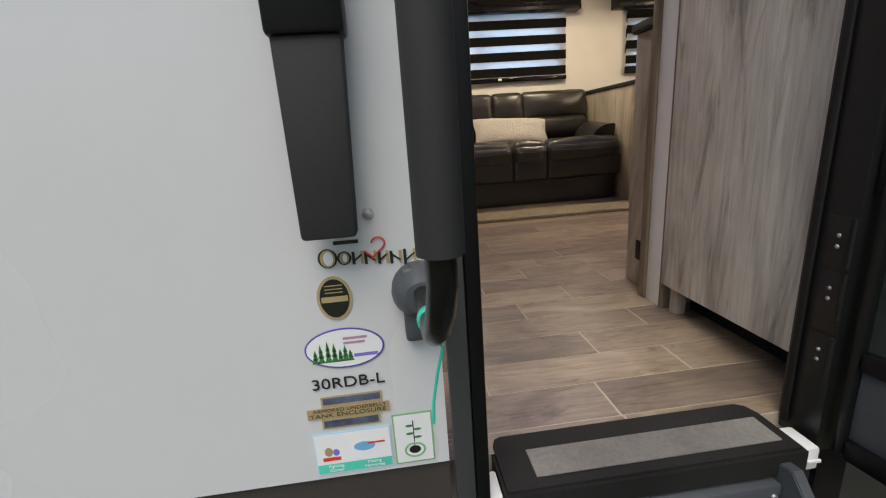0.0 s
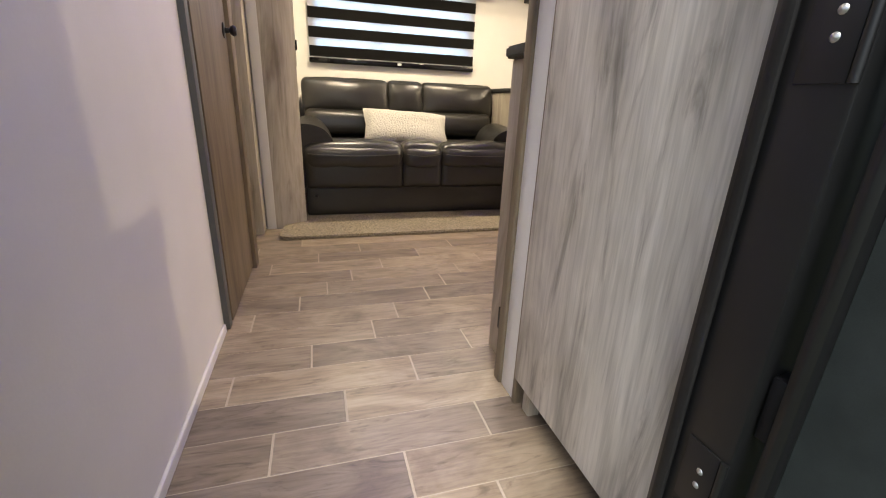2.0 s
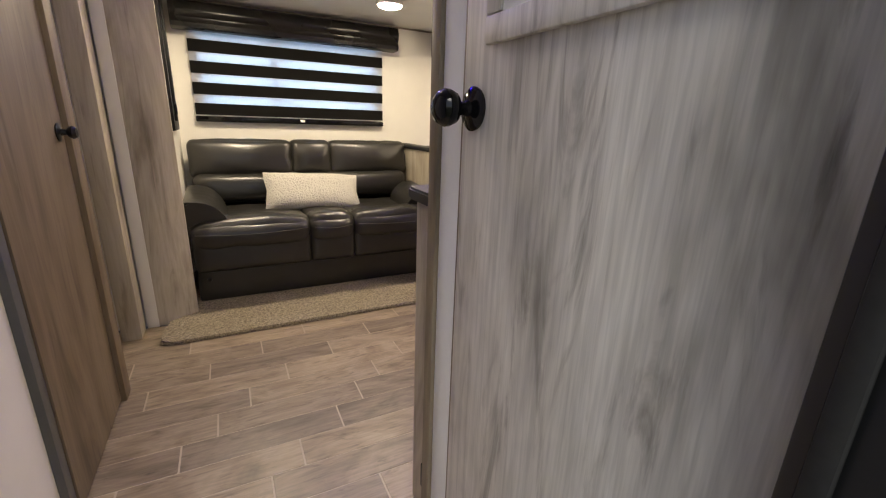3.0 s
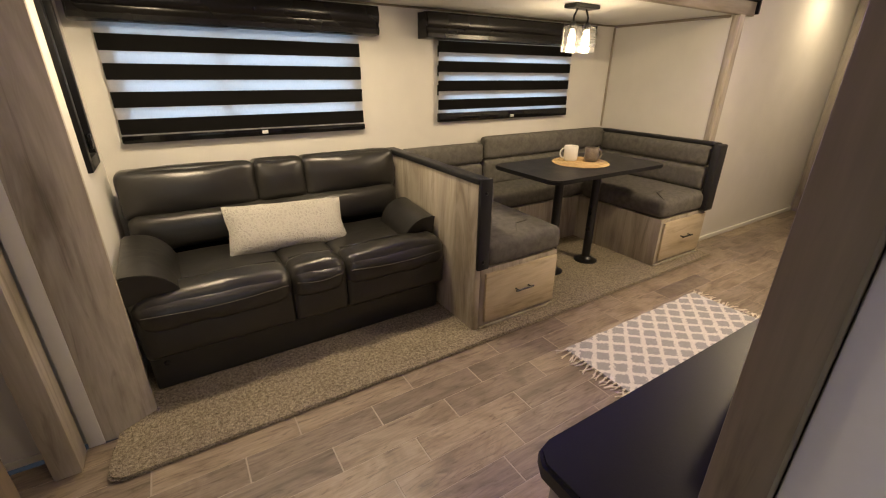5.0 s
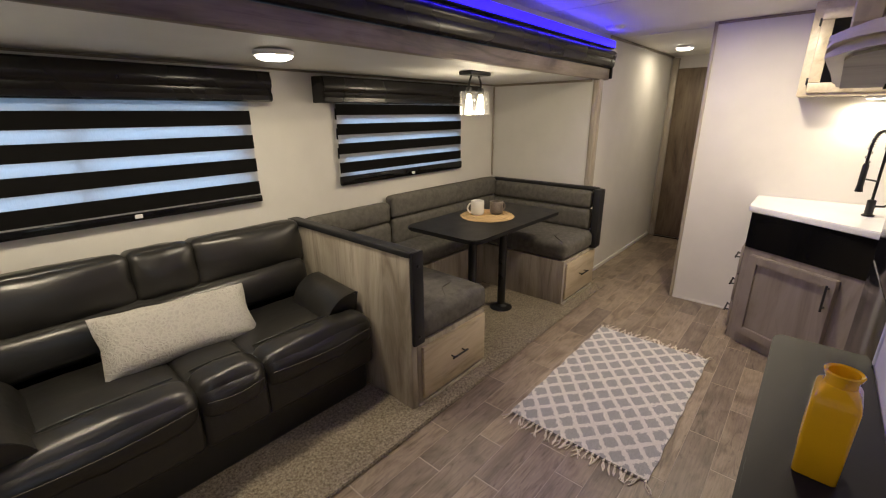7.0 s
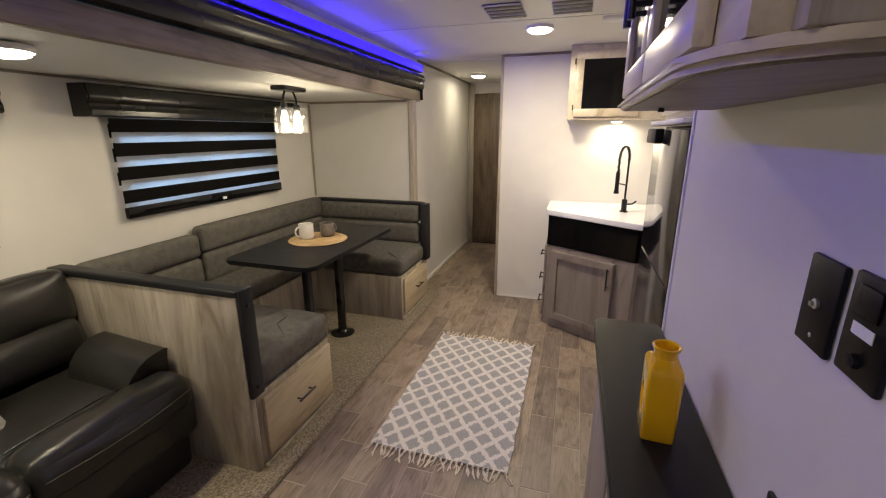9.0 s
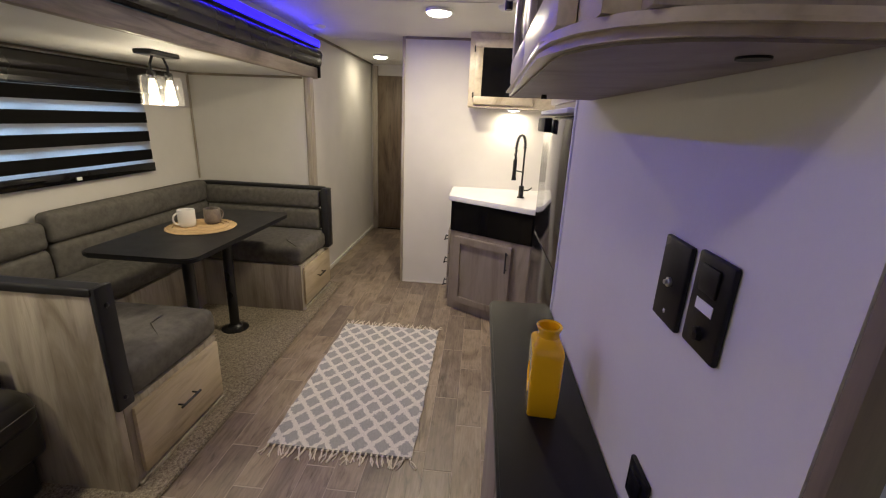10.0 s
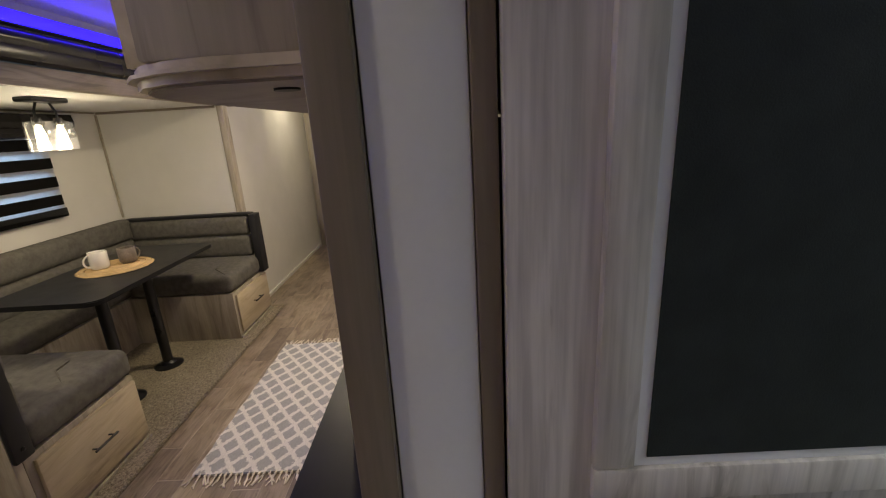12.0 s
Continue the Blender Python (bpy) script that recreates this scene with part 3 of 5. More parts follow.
# blue strip light
led = thing("led_strip_light", (2.4, 3.2, 1.93), "glowing blue strip light above the slide-out cover", "strip light")
part("channel", boxed(0.45, 3.19, 1.925, 4.44, 3.232, 1.985, 0.006), BLACKP, led)
part("diffuser", boxed(0.47, 3.176, 1.930, 4.42, 3.189, 1.980, 0.005), LEDM, led, "glowing blue diffuser")


def puck(at, group):
    x, y, z = at[:3]
    p = thing("puck_light", (x, y, z - 0.02), "round white ceiling puck light, lit", "ceiling light", group)
    part("rim", lathe(bmesh.new(), [(0.076, 0.022), (0.079, 0.014), (0.077, 0.006), (0.074, 0.003), (0.072, 0.012)], (x, y, z - 0.02)), WHITEP, p)
    part("lens", lathe(bmesh.new(), [(0.072, 0.010), (0.065, -0.005), (0.045, -0.012), (0.0, -0.015)], (x, y, z - 0.02)), LIT, p, "glowing lens")


for at in PUCKS_SLIDE:
    puck(at, "slide-out puck lights")
# includes the added, unseen puck over the entry
for at in PUCKS_MAIN:
    puck(at, "main ceiling puck lights")

# ---- entry ----
fr = thing("door_frame", (0.72, 0.9, -0.03), "black entry door frame with grey outer flange", "door frame")
fr["kind"] = "structure"
part("left_jamb", boxed(0.3845, 0.860, -0.02, 0.4065, 0.968, 1.96, 0.004), BLACKP, fr)
part("left_seal", boxed(0.407, 0.915, -0.01, 0.412, 0.93, 1.95, 0.004), RUBBER, fr)
part("left_flange", boxed(0.352, 0.862, -0.028, 0.384, 0.8745, 1.99, 0.005), FLANGE, fr, "grey painted flange")
part("right_jamb", boxed(1.026, 0.892, -0.03, 1.098, 0.975, 1.96, 0.004), JAMB, fr)
part("right_seal", boxed(1.018, 0.950, -0.01, 1.0255, 0.964, 1.95, 0.004), RUBBER, fr)
part("head", boxed(0.407, 0.86, 1.925, 1.025, 0.968, 1.96, 0.004), BLACKP, fr)
for z in (0.825, 0.378, 0.285, 0.168):
    leaf = part("hinge_leaf", boxed(1.0243, 0.901, z - 0.052, 1.0262, 0.940, z + 0.032, 0.0006), JAMB, fr)
    part("knuckle", tube(bmesh.new(), [(1.0250, 0.896, z - 0.052), (1.0250, 0.896, z + 0.032)], 0.004, 10), JAMB, leaf)
    for dz in (0.0, -0.019):
        part("screw", lathe(bmesh.new(), [(0.0040, 0.0), (0.003, 0.0012), (0.0, 0.002)], (1.0243, 0.918, z + dz), 10, (-1, 0, 0)), ALU, leaf)

th = thing("entry_threshold", (0.72, 0.9, -0.06), "worn black rubber entry nosing with a grey grip strip", "threshold")
outl = [(0.432, 0.868), (0.984, 0.868), (0.984, 0.97), (0.975, 1.0), (0.955, 1.012), (0.455, 1.012), (0.440, 1.005), (0.432, 0.985)]
part("nosing", prism(bmesh.new(), outl, -0.050, 0.004, 0.006), RUBBER, th)
part("grip_strip", boxed(0.495, 0.895, 0.0045, 0.957, 0.960, 0.0065), GRIT, th, "scuffed grey grip strip", smooth=False)
part("face", boxed(0.414, 0.888, -0.14, 1.02, 0.96, -0.0505, 0.003), RUBBER, th)
for x in (0.4035, 0.9855):
    part("end_block", boxed(x, 0.872, -0.048, x + 0.0265, 0.932, -0.002, 0.004), WHITEP, th, "white plastic end block")
    part("end_block_ridge", boxed(x, 0.867, -0.030, x + 0.0265, 0.8715, -0.024, 0.001), WHITEP, th)

# fold-out steps below the entry
st = thing("entry_steps", (0.72, 0.75, GROUND), "dark grey folding metal entry steps", "folding steps")
part("top_rail", boxed(0.457, 0.855, -0.105, 0.928, 0.886, -0.052, 0.004), STEEL, st)
part("plate", boxed(0.459, 0.832, -0.37, 0.926, 0.842, -0.09, 0.003), STEEL, st)
bm = bmesh.new()
for i in range(24):
    a0, a1 = math.pi * i / 24, math.pi * (i + 1) / 24
    o = [Vector((0.69 + 0.14 * math.cos(a), 0.829, -0.150 + k * math.sin(a))) for a, k in ((a0, 0.055), (a1, 0.055), (a1, 0.040), (a0, 0.040))]
    vs = [bm.verts.new(p) for p in o]
    vb = [bm.verts.new(p + Vector((0, 0.002, 0))) for p in o]
    bm.faces.new(vs)
    for k in range(4):
        bm.faces.new((vs[k], vs[(k + 1) % 4], vb[(k + 1) % 4], vb[k]))
bmesh.ops.remove_doubles(bm, verts=bm.verts[:], dist=0.0002)
part("emblem_arc", bm, RUBBER, st, "dark curved emblem shape", smooth=False)
bm = bmesh.new()
lathe(bm, [(0.0, -0.001), (1.0, -0.001), (1.0, 0.001), (0.0, 0.001)], (0, 0, 0), 28)
for v in bm.verts:
    v.co = Vector((0.72 + v.co.x * 0.11, 0.8300 + v.co.z, -0.168 + v.co.y * 0.020))
part("emblem_opening", bm, SOIL, st, "grassy opening cut in the plate", smooth=False)
for x in (0.434, 0.930):
    part("side_arm", extrude_x(bmesh.new(), [(0.882, -0.02), (0.845, -0.015), (0.50, -0.42), (0.50, -0.50), (0.55, -0.50), (0.882, -0.16)], x, x + 0.022, 0.002), STEEL, st)
    for k in range(4):
        yy = 0.79 - 0.065 * k
        zz = -0.125 - 0.072 * k
        part("bolt", lathe(bmesh.new(), [(0.007, 0), (0.006, 0.004), (0.0, 0.005)], (x, yy, zz), 10, (-1, 0, 0)), ALU, st)
for x in (0.512, 0.915):
    part("rail_bolt", lathe(bmesh.new(), [(0.006, 0), (0.005, 0.003), (0.0, 0.004)], (x, 0.855, -0.076), 10, (0, -1, 0)), ALU, st)
part("upper_tread", boxed(0.459, 0.56, -0.395, 0.926, 0.842, -0.372, 0.004), STEEL, st)
part("lower_tread", boxed(0.46, 0.28, -0.66, 0.966, 0.53, -0.637, 0.004), STEEL, st)
for x in (0.45, 0.966):
    part("lower_arm", extrude_x(bmesh.new(), [(0.55, -0.40), (0.50, -0.40), (0.27, -0.64), (0.27, GROUND), (0.31, GROUND), (0.33, -0.68), (0.55, -0.46)], x, x + 0.012, 0.002), STEEL, st)

# screen door, swung wide open
HINGE = Vector((1.034, 0.886, 0.0))
SD = pose(HINGE.x, HINGE.y, 0.0, 0, 0, -83)
sd = thing("screen_door", tuple(HINGE + Vector((0, 0, -0.02))), "black screen door standing wide open", "screen door")


def sd_part(name, bm, mat, label="", parent=None):
    bm.transform(SD)
    return part(name, bm, mat, parent or sd, label)


part_w = 0.62
sd_part("hinge_stile", boxed(0.008, 0.0, -0.02, 0.026, 0.034, 1.92, 0.008), JAMB, "black aluminium stile")
sd_part("latch_stile", boxed(part_w - 0.05, 0.0, -0.02, part_w, 0.034, 1.92, 0.008), JAMB, "black aluminium stile")
sd_part("bottom_rail", boxed(0.0265, 0.002, -0.02, part_w - 0.0505, 0.032, 0.02, 0.006), BLACKP)
sd_part("mid_rail", boxed(0.0265, 0.0, 0.155, part_w - 0.0505, 0.034, 0.19, 0.006), BLACKP)
sd_part("top_rail", boxed(0.0265, 0.002, 1.86, part_w - 0.0505, 0.032, 1.92, 0.006), BLACKP)
kick = sd_part("kick_panel", boxed(0.0265, 0.010, 0.0205, part_w - 0.0505, 0.024, 0.1545, 0.002), STEEL, "ribbed dark kick panel")
sd_part("mesh_panel", boxed(0.0265, 0.014, 0.1905, part_w - 0.0505, 0.020, 1.8595), SCREEN, "fine black screen mesh")
for i in range(3):
    s = 0.030 * i
    pts = [(0.10 + s, 0.009, 0.135), (0.10 + s, 0.009, 0.055 + s * 0.6), (0.112 + s, 0.009, 0.042 + s * 0.6), (part_w - 0.08, 0.009, 0.042 + s * 0.6)]
    sd_part("rib", tube(bmesh.new(), pts, 0.004, 8), STEEL, "", kick)
for z in (0.45, 1.65):
    sd_part("hinge", boxed(-0.003, 0.004, z, 0.0115, 0.030, z + 0.07, 0.003), BLACKP)

# grab rail beside the entry
gr = thing("grab_rail", (0.345, 0.874, 0.40), "black foam-covered fold-out grab rail beside the entry", "grab rail")
part("wall_bracket", lathe(bmesh.new(), [(0.040, 0.0), (0.040, 0.012), (0.032, 0.03), (0.022, 0.042), (0.0, 0.044)], (0.322, 0.874, 0.380), 20, (0, -1, 0)), STEEL, gr)
part("bracket_foot", soft(bmesh.new(), (0.323, 0.862, 0.362), (0.027, 0.0115, 0.054), 0.007, (0, 0, 0), 8), STEEL, gr)
pts = [(0.323, 0.850, 0.384), (0.325, 0.80, 0.386), (0.326, 0.755, 0.389), (0.325, 0.715, 0.394), (0.325, 0.680, 0.404), (0.326, 0.652, 0.421), (0.328, 0.630, 0.446), (0.330, 0.617, 0.475), (0.330, 0.613, 0.515)]
part("tube", tube(bmesh.new(), pts, 0.0125, 16), BLACK, gr)
part("foam_grip", tube(bmesh.new(), [(0.330, 0.613, 0.500), (0.331, 0.614, 0.75), (0.333, 0.616, 1.25)], 0.0185, 20), FOAM, gr, "thick black foam grip")
part("tie", lathe(bmesh.new(), [(0.0135, -0.007), (0.0155, -0.005), (0.0155, 0.005), (0.0135, 0.007)], (0.326, 0.742, 0.390), 16, (0, 1, -0.1)), TEAL, gr, "teal plastic tie")
part("tie_tail", tube(bmesh.new(), [(0.326, 0.742, 0.375), (0.331, 0.748, 0.362), (0.338, 0.752, 0.350), (0.330, 0.752, 0.32), (0.322, 0.752, 0.28), (0.320, 0.752, 0.25)], 0.0022, 6), TEAL, gr, "teal tail of the tie")
ar = thing("awning_arm_cover", (0.22, 0.83, 0.47), "flat black vinyl cover hanging on the outer wall", "awning cover")
bm = bmesh.new()
box(bm, 0.184, 0.818, 0.472, 0.250, 0.846, 0.70, 0.005)
for v in bm.verts:
    if v.co.x > 0.22 and v.co.z > 0.6:
        v.co.x += 0.010
part("cover", bm, FOAM, ar)
part("cuff", boxed(0.180, 0.812, 0.695, 0.265, 0.852, 1.45, 0.006), BLACKP, ar, "upper black cuff")
part("mount", boxed(0.20, 0.8525, 0.75, 0.245, 0.8745, 1.40, 0.004), BLACKP, ar)
part("screw", lathe(bmesh.new(), [(0.008, 0), (0.006, 0.004), (0.0, 0.005)], (0.262, 0.874, 0.49), 12, (0, -1, 0)), ALU, ar)

# stickers on the outer wall, each a thin decal proud of it
YS = 0.8735


def ellipse(cx, cz, rx, rz, y0, y1, seg=40):
    bm = bmesh.new()
    lathe(bm, [(0.0, -0.5), (1.0, -0.5), (1.0, 0.5), (0.0, 0.5)], (0, 0, 0), seg)
    for v in bm.verts:
        v.co = Vector((cx + v.co.x * rx, (y0 + y1) / 2 + v.co.z * (y1 - y0), cz + v.co.y * rz))
    bmesh.ops.recalc_face_normals(bm, faces=bm.faces[:])
    return bm


def decal(name, base, label):
    return thing(name, base, label, "sticker", "trailer stickers")


GOLD = plain("gold_print", (0.42, 0.33, 0.17), 0.4, bumpy=0.0)
INK = plain("black_print", (0.015, 0.015, 0.015), 0.4, bumpy=0.0)
RED = plain("red_print", (0.65, 0.05, 0.04), 0.4, bumpy=0.0)
NAVY = plain("violet_print", (0.10, 0.08, 0.42), 0.4, bumpy=0.0)
PINE = plain("green_print", (0.06, 0.22, 0.07), 0.4, bumpy=0.0)
LILAC = plain("lilac_print", (0.22, 0.18, 0.62), 0.4, bumpy=0.0)
CYAN = plain("turquoise_print", (0.10, 0.62, 0.47), 0.4, bumpy=0.0)
PALEBLUE = plain("pale_blue_print", (0.45, 0.68, 0.85), 0.4, bumpy=0.0)
MAUVE = plain("mauve_print", (0.42, 0.24, 0.34), 0.4, bumpy=0.0)
PAPER = plain("white_sticker", (0.80, 0.81, 0.82), 0.35, var=0.02, bumpy=0.0)

d = decal("dealer_sticker", (0.262, YS, 0.42), "cream and black word mark with a red heart outline")
for i, (x, w, hgt, kind) in enumerate(((0.202, 0.026, 0.027, 0), (0.224, 0.019, 0.019, 0), (0.242, 0.016, 0.018, 1), (0.259, 0.018, 0.018, 1), (0.276, 0.015, 0.018, 1), (0.293, 0.017, 0.018, 1), (0.312, 0.019, 0.022, 1))):
    z = 0.434 - 0.0012 * i
    if kind == 0:
        part("round_stroke", ellipse(x, z, w / 2, hgt / 2, YS - 0.0005, YS, 24), INK, d)
        part("round_fill", ellipse(x, z, w / 2 - 0.003, hgt / 2 - 0.0015, YS - 0.0009, YS - 0.0006, 24), GOLD, d)
        part("round_gap", ellipse(x + 0.001, z, w / 2 - 0.0065, hgt / 2 - 0.004, YS - 0.0013, YS - 0.001, 24), PAPER, d)
    else:
        for sx in (-0.36, 0.36):
            part("upright_stroke", boxed(x + sx * w - 0.002, YS - 0.0006, z - hgt / 2, x + sx * w + 0.002, YS, z + hgt / 2), INK if sx < 0 else GOLD, d, smooth=False)
        bm = boxed(-w * 0.44, YS - 0.0011, -0.0012, w * 0.44, YS - 0.0007, 0.0012)
        bm.transform(Matrix.Translation((x, 0, z)) @ Matrix.Rotation(radians(38 if i % 2 else -38), 4, "Y"))
        part("slant_stroke", bm, INK, d, smooth=False)
part("small_bar", boxed(0.212, YS - 0.0006, 0.452, 0.245, YS, 0.457), INK, d, smooth=False)
hp_ = [(0.262 + 0.0011 * 16 * math.sin(a) ** 3, YS - 0.0012, 0.446 + 0.0010 * (13 * math.cos(a) - 5 * math.cos(2 * a) - 2 * math.cos(3 * a) - math.cos(4 * a))) for a in [2 * math.pi * k / 36 for k in range(25)]]
part("heart_line", tube(bmesh.new(), hp_, 0.0012, 6), RED, d, "red heart outline")

d = decal("oval_badge_sticker", (0.204, YS, 0.345), "upright oval black badge with a cream rim")
part("rim", ellipse(0.204, 0.377, 0.024, 0.032, YS - 0.0005, YS), GOLD, d)
part("field", ellipse(0.204, 0.377, 0.020, 0.028, YS - 0.0010, YS - 0.0006), INK, d)
part("band", boxed(0.186, YS - 0.0015, 0.372, 0.222, YS - 0.0011, 0.380), GOLD, d, smooth=False)
for k in range(3):
    part("print_bar", boxed(0.192, YS - 0.0015, 0.385 + 0.005 * k, 0.216, YS - 0.0011, 0.3865 + 0.005 * k), GOLD, d, smooth=False)

d = decal("oval_maker_sticker", (0.208, YS, 0.27), "wide oval sticker with green pines and a violet rim")
part("rim", ellipse(0.208, 0.301, 0.056, 0.031, YS - 0.0005, YS), NAVY, d)
part("field", ellipse(0.208, 0.301, 0.0535, 0.0285, YS - 0.0010, YS - 0.0006), PAPER, d)
for x, hgt in ((0.166, 0.022), (0.174, 0.030), (0.184, 0.034), (0.193, 0.030), (0.201, 0.020), (0.208, 0.026), (0.215, 0.018)):
    bm = bmesh.new()
    for q in range(3):
        z0 = 0.281 + hgt * q * 0.27
        w = 0.0055 - 0.0012 * q
        vs = [bm.verts.new((x + a, YS - 0.0013, z)) for a, z in ((-w, z0), (w, z0), (0, z0 + hgt * 0.46))]
        bm.faces.new(vs)
    part("pine", bm, PINE, d, smooth=False)
part("ridge", boxed(0.220, YS - 0.0013, 0.286, 0.254, YS - 0.0011, 0.291), LILAC, d, smooth=False)
for k, z in enumerate((0.314, 0.307)):
    part("print_bar", boxed(0.207, YS - 0.0013, z, 0.241 - 0.004 * k, YS - 0.0011, z + 0.0038), MAUVE, d, smooth=False)

d = decal("model_number_lettering", (0.206, YS, 0.235), "black model number lettering")
text_part("lettering", "30RDB-L", 0.024, (0.206, YS - 0.0006, 0.2465), FACE_OUT, INK, d, 0.0005, width=0.104)

d = decal("tank_enclosure_sticker", (0.20, YS, 0.172), "gold and blue strip sticker with lettering")
part("upper_field", boxed(0.163, YS - 0.0005, 0.208, 0.252, YS, 0.226), GOLD, d, smooth=False)
NAVY_MESH = plain("blue_grey_mesh_print", (0.10, 0.12, 0.19), 0.5, var=0.5, scale=300, bumpy=0.0)
part("upper_mesh", boxed(0.166, YS - 0.0009, 0.213, 0.249, YS - 0.0006, 0.2235), NAVY_MESH, d, smooth=False)
part("band", boxed(0.141, YS - 0.0013, 0.191, 0.261, YS, 0.2075), GOLD, d, smooth=False)
part("lower_field", boxed(0.160, YS - 0.0005, 0.172, 0.246, YS, 0.1905), GOLD, d, smooth=False)
part("lower_mesh", boxed(0.163, YS - 0.0009, 0.1745, 0.243, YS - 0.0006, 0.186), NAVY_MESH, d, smooth=False)
text_part("upper_lettering", "ARMORED UNDERBELLY", 0.008, (0.203, YS - 0.0016, 0.2035), FACE_OUT, INK, d, 0.0002, width=0.108)
text_part("lower_lettering", "TANK ENCLOSURE", 0.009, (0.200, YS - 0.0016, 0.1955), FACE_OUT, INK, d, 0.0002, width=0.112)

d = decal("twin_logo_sticker", (0.20, YS, 0.092), "white and turquoise sticker with two small logos")
part("field", boxed(0.142, YS - 0.0005, 0.092, 0.258, YS, 0.165), PALEBLUE, d, smooth=False)
part("paper", boxed(0.144, YS - 0.0009, 0.110, 0.256, YS - 0.0006, 0.162), PAPER, d, smooth=False)
part("band", boxed(0.144, YS - 0.0009, 0.094, 0.256, YS - 0.0006, 0.1095), CYAN, d, smooth=False)
text_part("left_lettering", "Fighting\nCancer", 0.0075, (0.171, YS - 0.0012, 0.1018), FACE_OUT, PAPER, d, 0.0002)
text_part("right_lettering", "Making\nMemories", 0.0075, (0.229, YS - 0.0012, 0.1018), FACE_OUT, PAPER, d, 0.0002)
part("red_bar", boxed(0.153, YS - 0.0013, 0.116, 0.180, YS - 0.001, 0.122), RED, d, smooth=False)
part("figure_shape", ellipse(0.163, 0.132, 0.006, 0.008, YS - 0.0013, YS - 0.001, 16), GOLD, d)
part("figure_shape", ellipse(0.174, 0.130, 0.005, 0.006, YS - 0.0013, YS - 0.001, 16), LILAC, d)
part("hill_shape", ellipse(0.217, 0.135, 0.016, 0.008, YS - 0.0013, YS - 0.001, 20), plain("sky_blue_print", (0.18, 0.45, 0.75), 0.4, bumpy=0.0), d)
part("print_bar", boxed(0.222, YS - 0.0016, 0.138, 0.248, YS - 0.0014, 0.141), RED, d, smooth=False)

d = decal("seedling_sticker", (0.294, YS, 0.092), "white sticker with a green border and a plant drawing")
PINE_L = plain("light_green_print", (0.22, 0.45, 0.22), 0.4, bumpy=0.0)
part("border", boxed(0.262, YS - 0.0005, 0.092, 0.323, YS, 0.181), PINE_L, d, smooth=False)
part("paper", boxed(0.2645, YS - 0.0009, 0.0945, 0.3205, YS - 0.0006, 0.1785), PAPER, d, smooth=False)
part("ring", tube(bmesh.new(), [(0.293 + 0.015 * math.cos(2 * math.pi * k / 28), YS - 0.0011, 0.116 + 0.012 * math.sin(2 * math.pi * k / 28)) for k in range(29)], 0.0016, 6), PINE_L, d)
part("seed", ellipse(0.293, 0.116, 0.009, 0.007, YS - 0.0013, YS - 0.001, 18), INK, d)
part("stem", boxed(0.2922, YS - 0.0013, 0.122, 0.2938, YS - 0.001, 0.168), INK, d, smooth=False)
for z, s_ in ((0.138, 1), (0.145, -1), (0.152, 1), (0.159, -1)):
    part("leaf", ellipse(0.293 + 0.006 * s_, z, 0.006, 0.0022, YS - 0.0013, YS - 0.001, 12), PINE, d)

# tyre under the trailer
ty = thing("trailer_wheel", (1.70, 1.13, GROUND), "black trailer tyre standing on grass", "wheel")
prof = [(0.20, -0.10), (0.27, -0.105), (0.325, -0.09), (0.34, -0.07), (0.345, 0.0), (0.34, 0.07), (0.325, 0.09), (0.27, 0.105), (0.20, 0.10)]
part("tyre", lathe(bmesh.new(), prof, (1.70, 1.13, GROUND + 0.345), 40, (0, 1, 0)), TYRE, ty)
part("rim", lathe(bmesh.new(), [(0.0, 0.03), (0.12, 0.04), (0.19, 0.08), (0.199, 0.095), (0.199, -0.09)], (1.70, 1.13, GROUND + 0.345), 32, (0, -1, 0)), WHITEP, ty)
for k in range(40):
    a = 2 * math.pi * k / 40
    c = Vector((1.70 + 0.345 * math.cos(a), 1.13, GROUND + 0.345 + 0.345 * math.sin(a)))
    if c.z > GROUND + 0.02:
        bm = boxed(-0.012, -0.065, -0.004, 0.012, 0.065, 0.006, 0.002)
        bm.transform(Matrix.Translation(c) @ Matrix.Rotation(-a + math.pi / 2, 4, "Y"))
        part("tread_block", bm, TYRE, ty)

# ---- doors inside ----
dr = thing("closet_door", (1.10, 1.22, 0.085), "pale grey oak closet door, closed, with a black ball knob", "closet door")
part("leaf", boxed(1.095, 0.985, 0.088, 1.113, 1.479, 1.90, 0.003), WOOD_DOOR, dr)
bm = bmesh.new()
FY0, FY1, FZ0, FZ1 = 1.03, 1.411, 1.130, 1.82
for a in ((FY0, FZ0, FY1, FZ0 + 0.034), (FY0, FZ1 - 0.034, FY1, FZ1), (FY0, FZ0 + 0.0345, FY0 + 0.034, FZ1 - 0.0345), (FY1 - 0.034, FZ0 + 0.0345, FY1, FZ1 - 0.0345)):
    box(bm, 1.084, a[0], a[1], 1.0945, a[2], a[3], 0.003)
part("moulding", bm, WOOD_DOOR, dr, "raised oak moulding")
part("bead", boxed(1.088, FY0 + 0.0345, FZ0 + 0.0345, 1.0945, FY1 - 0.0345, FZ1 - 0.0345), WHITEP, dr, "white bead round the dark panel", smooth=False)
part("dark_panel", boxed(1.0865, FY0 + 0.044, FZ0 + 0.044, 1.0878, FY1 - 0.044, FZ1 - 0.044), SCREEN, dr, "dark patterned insert", smooth=False)
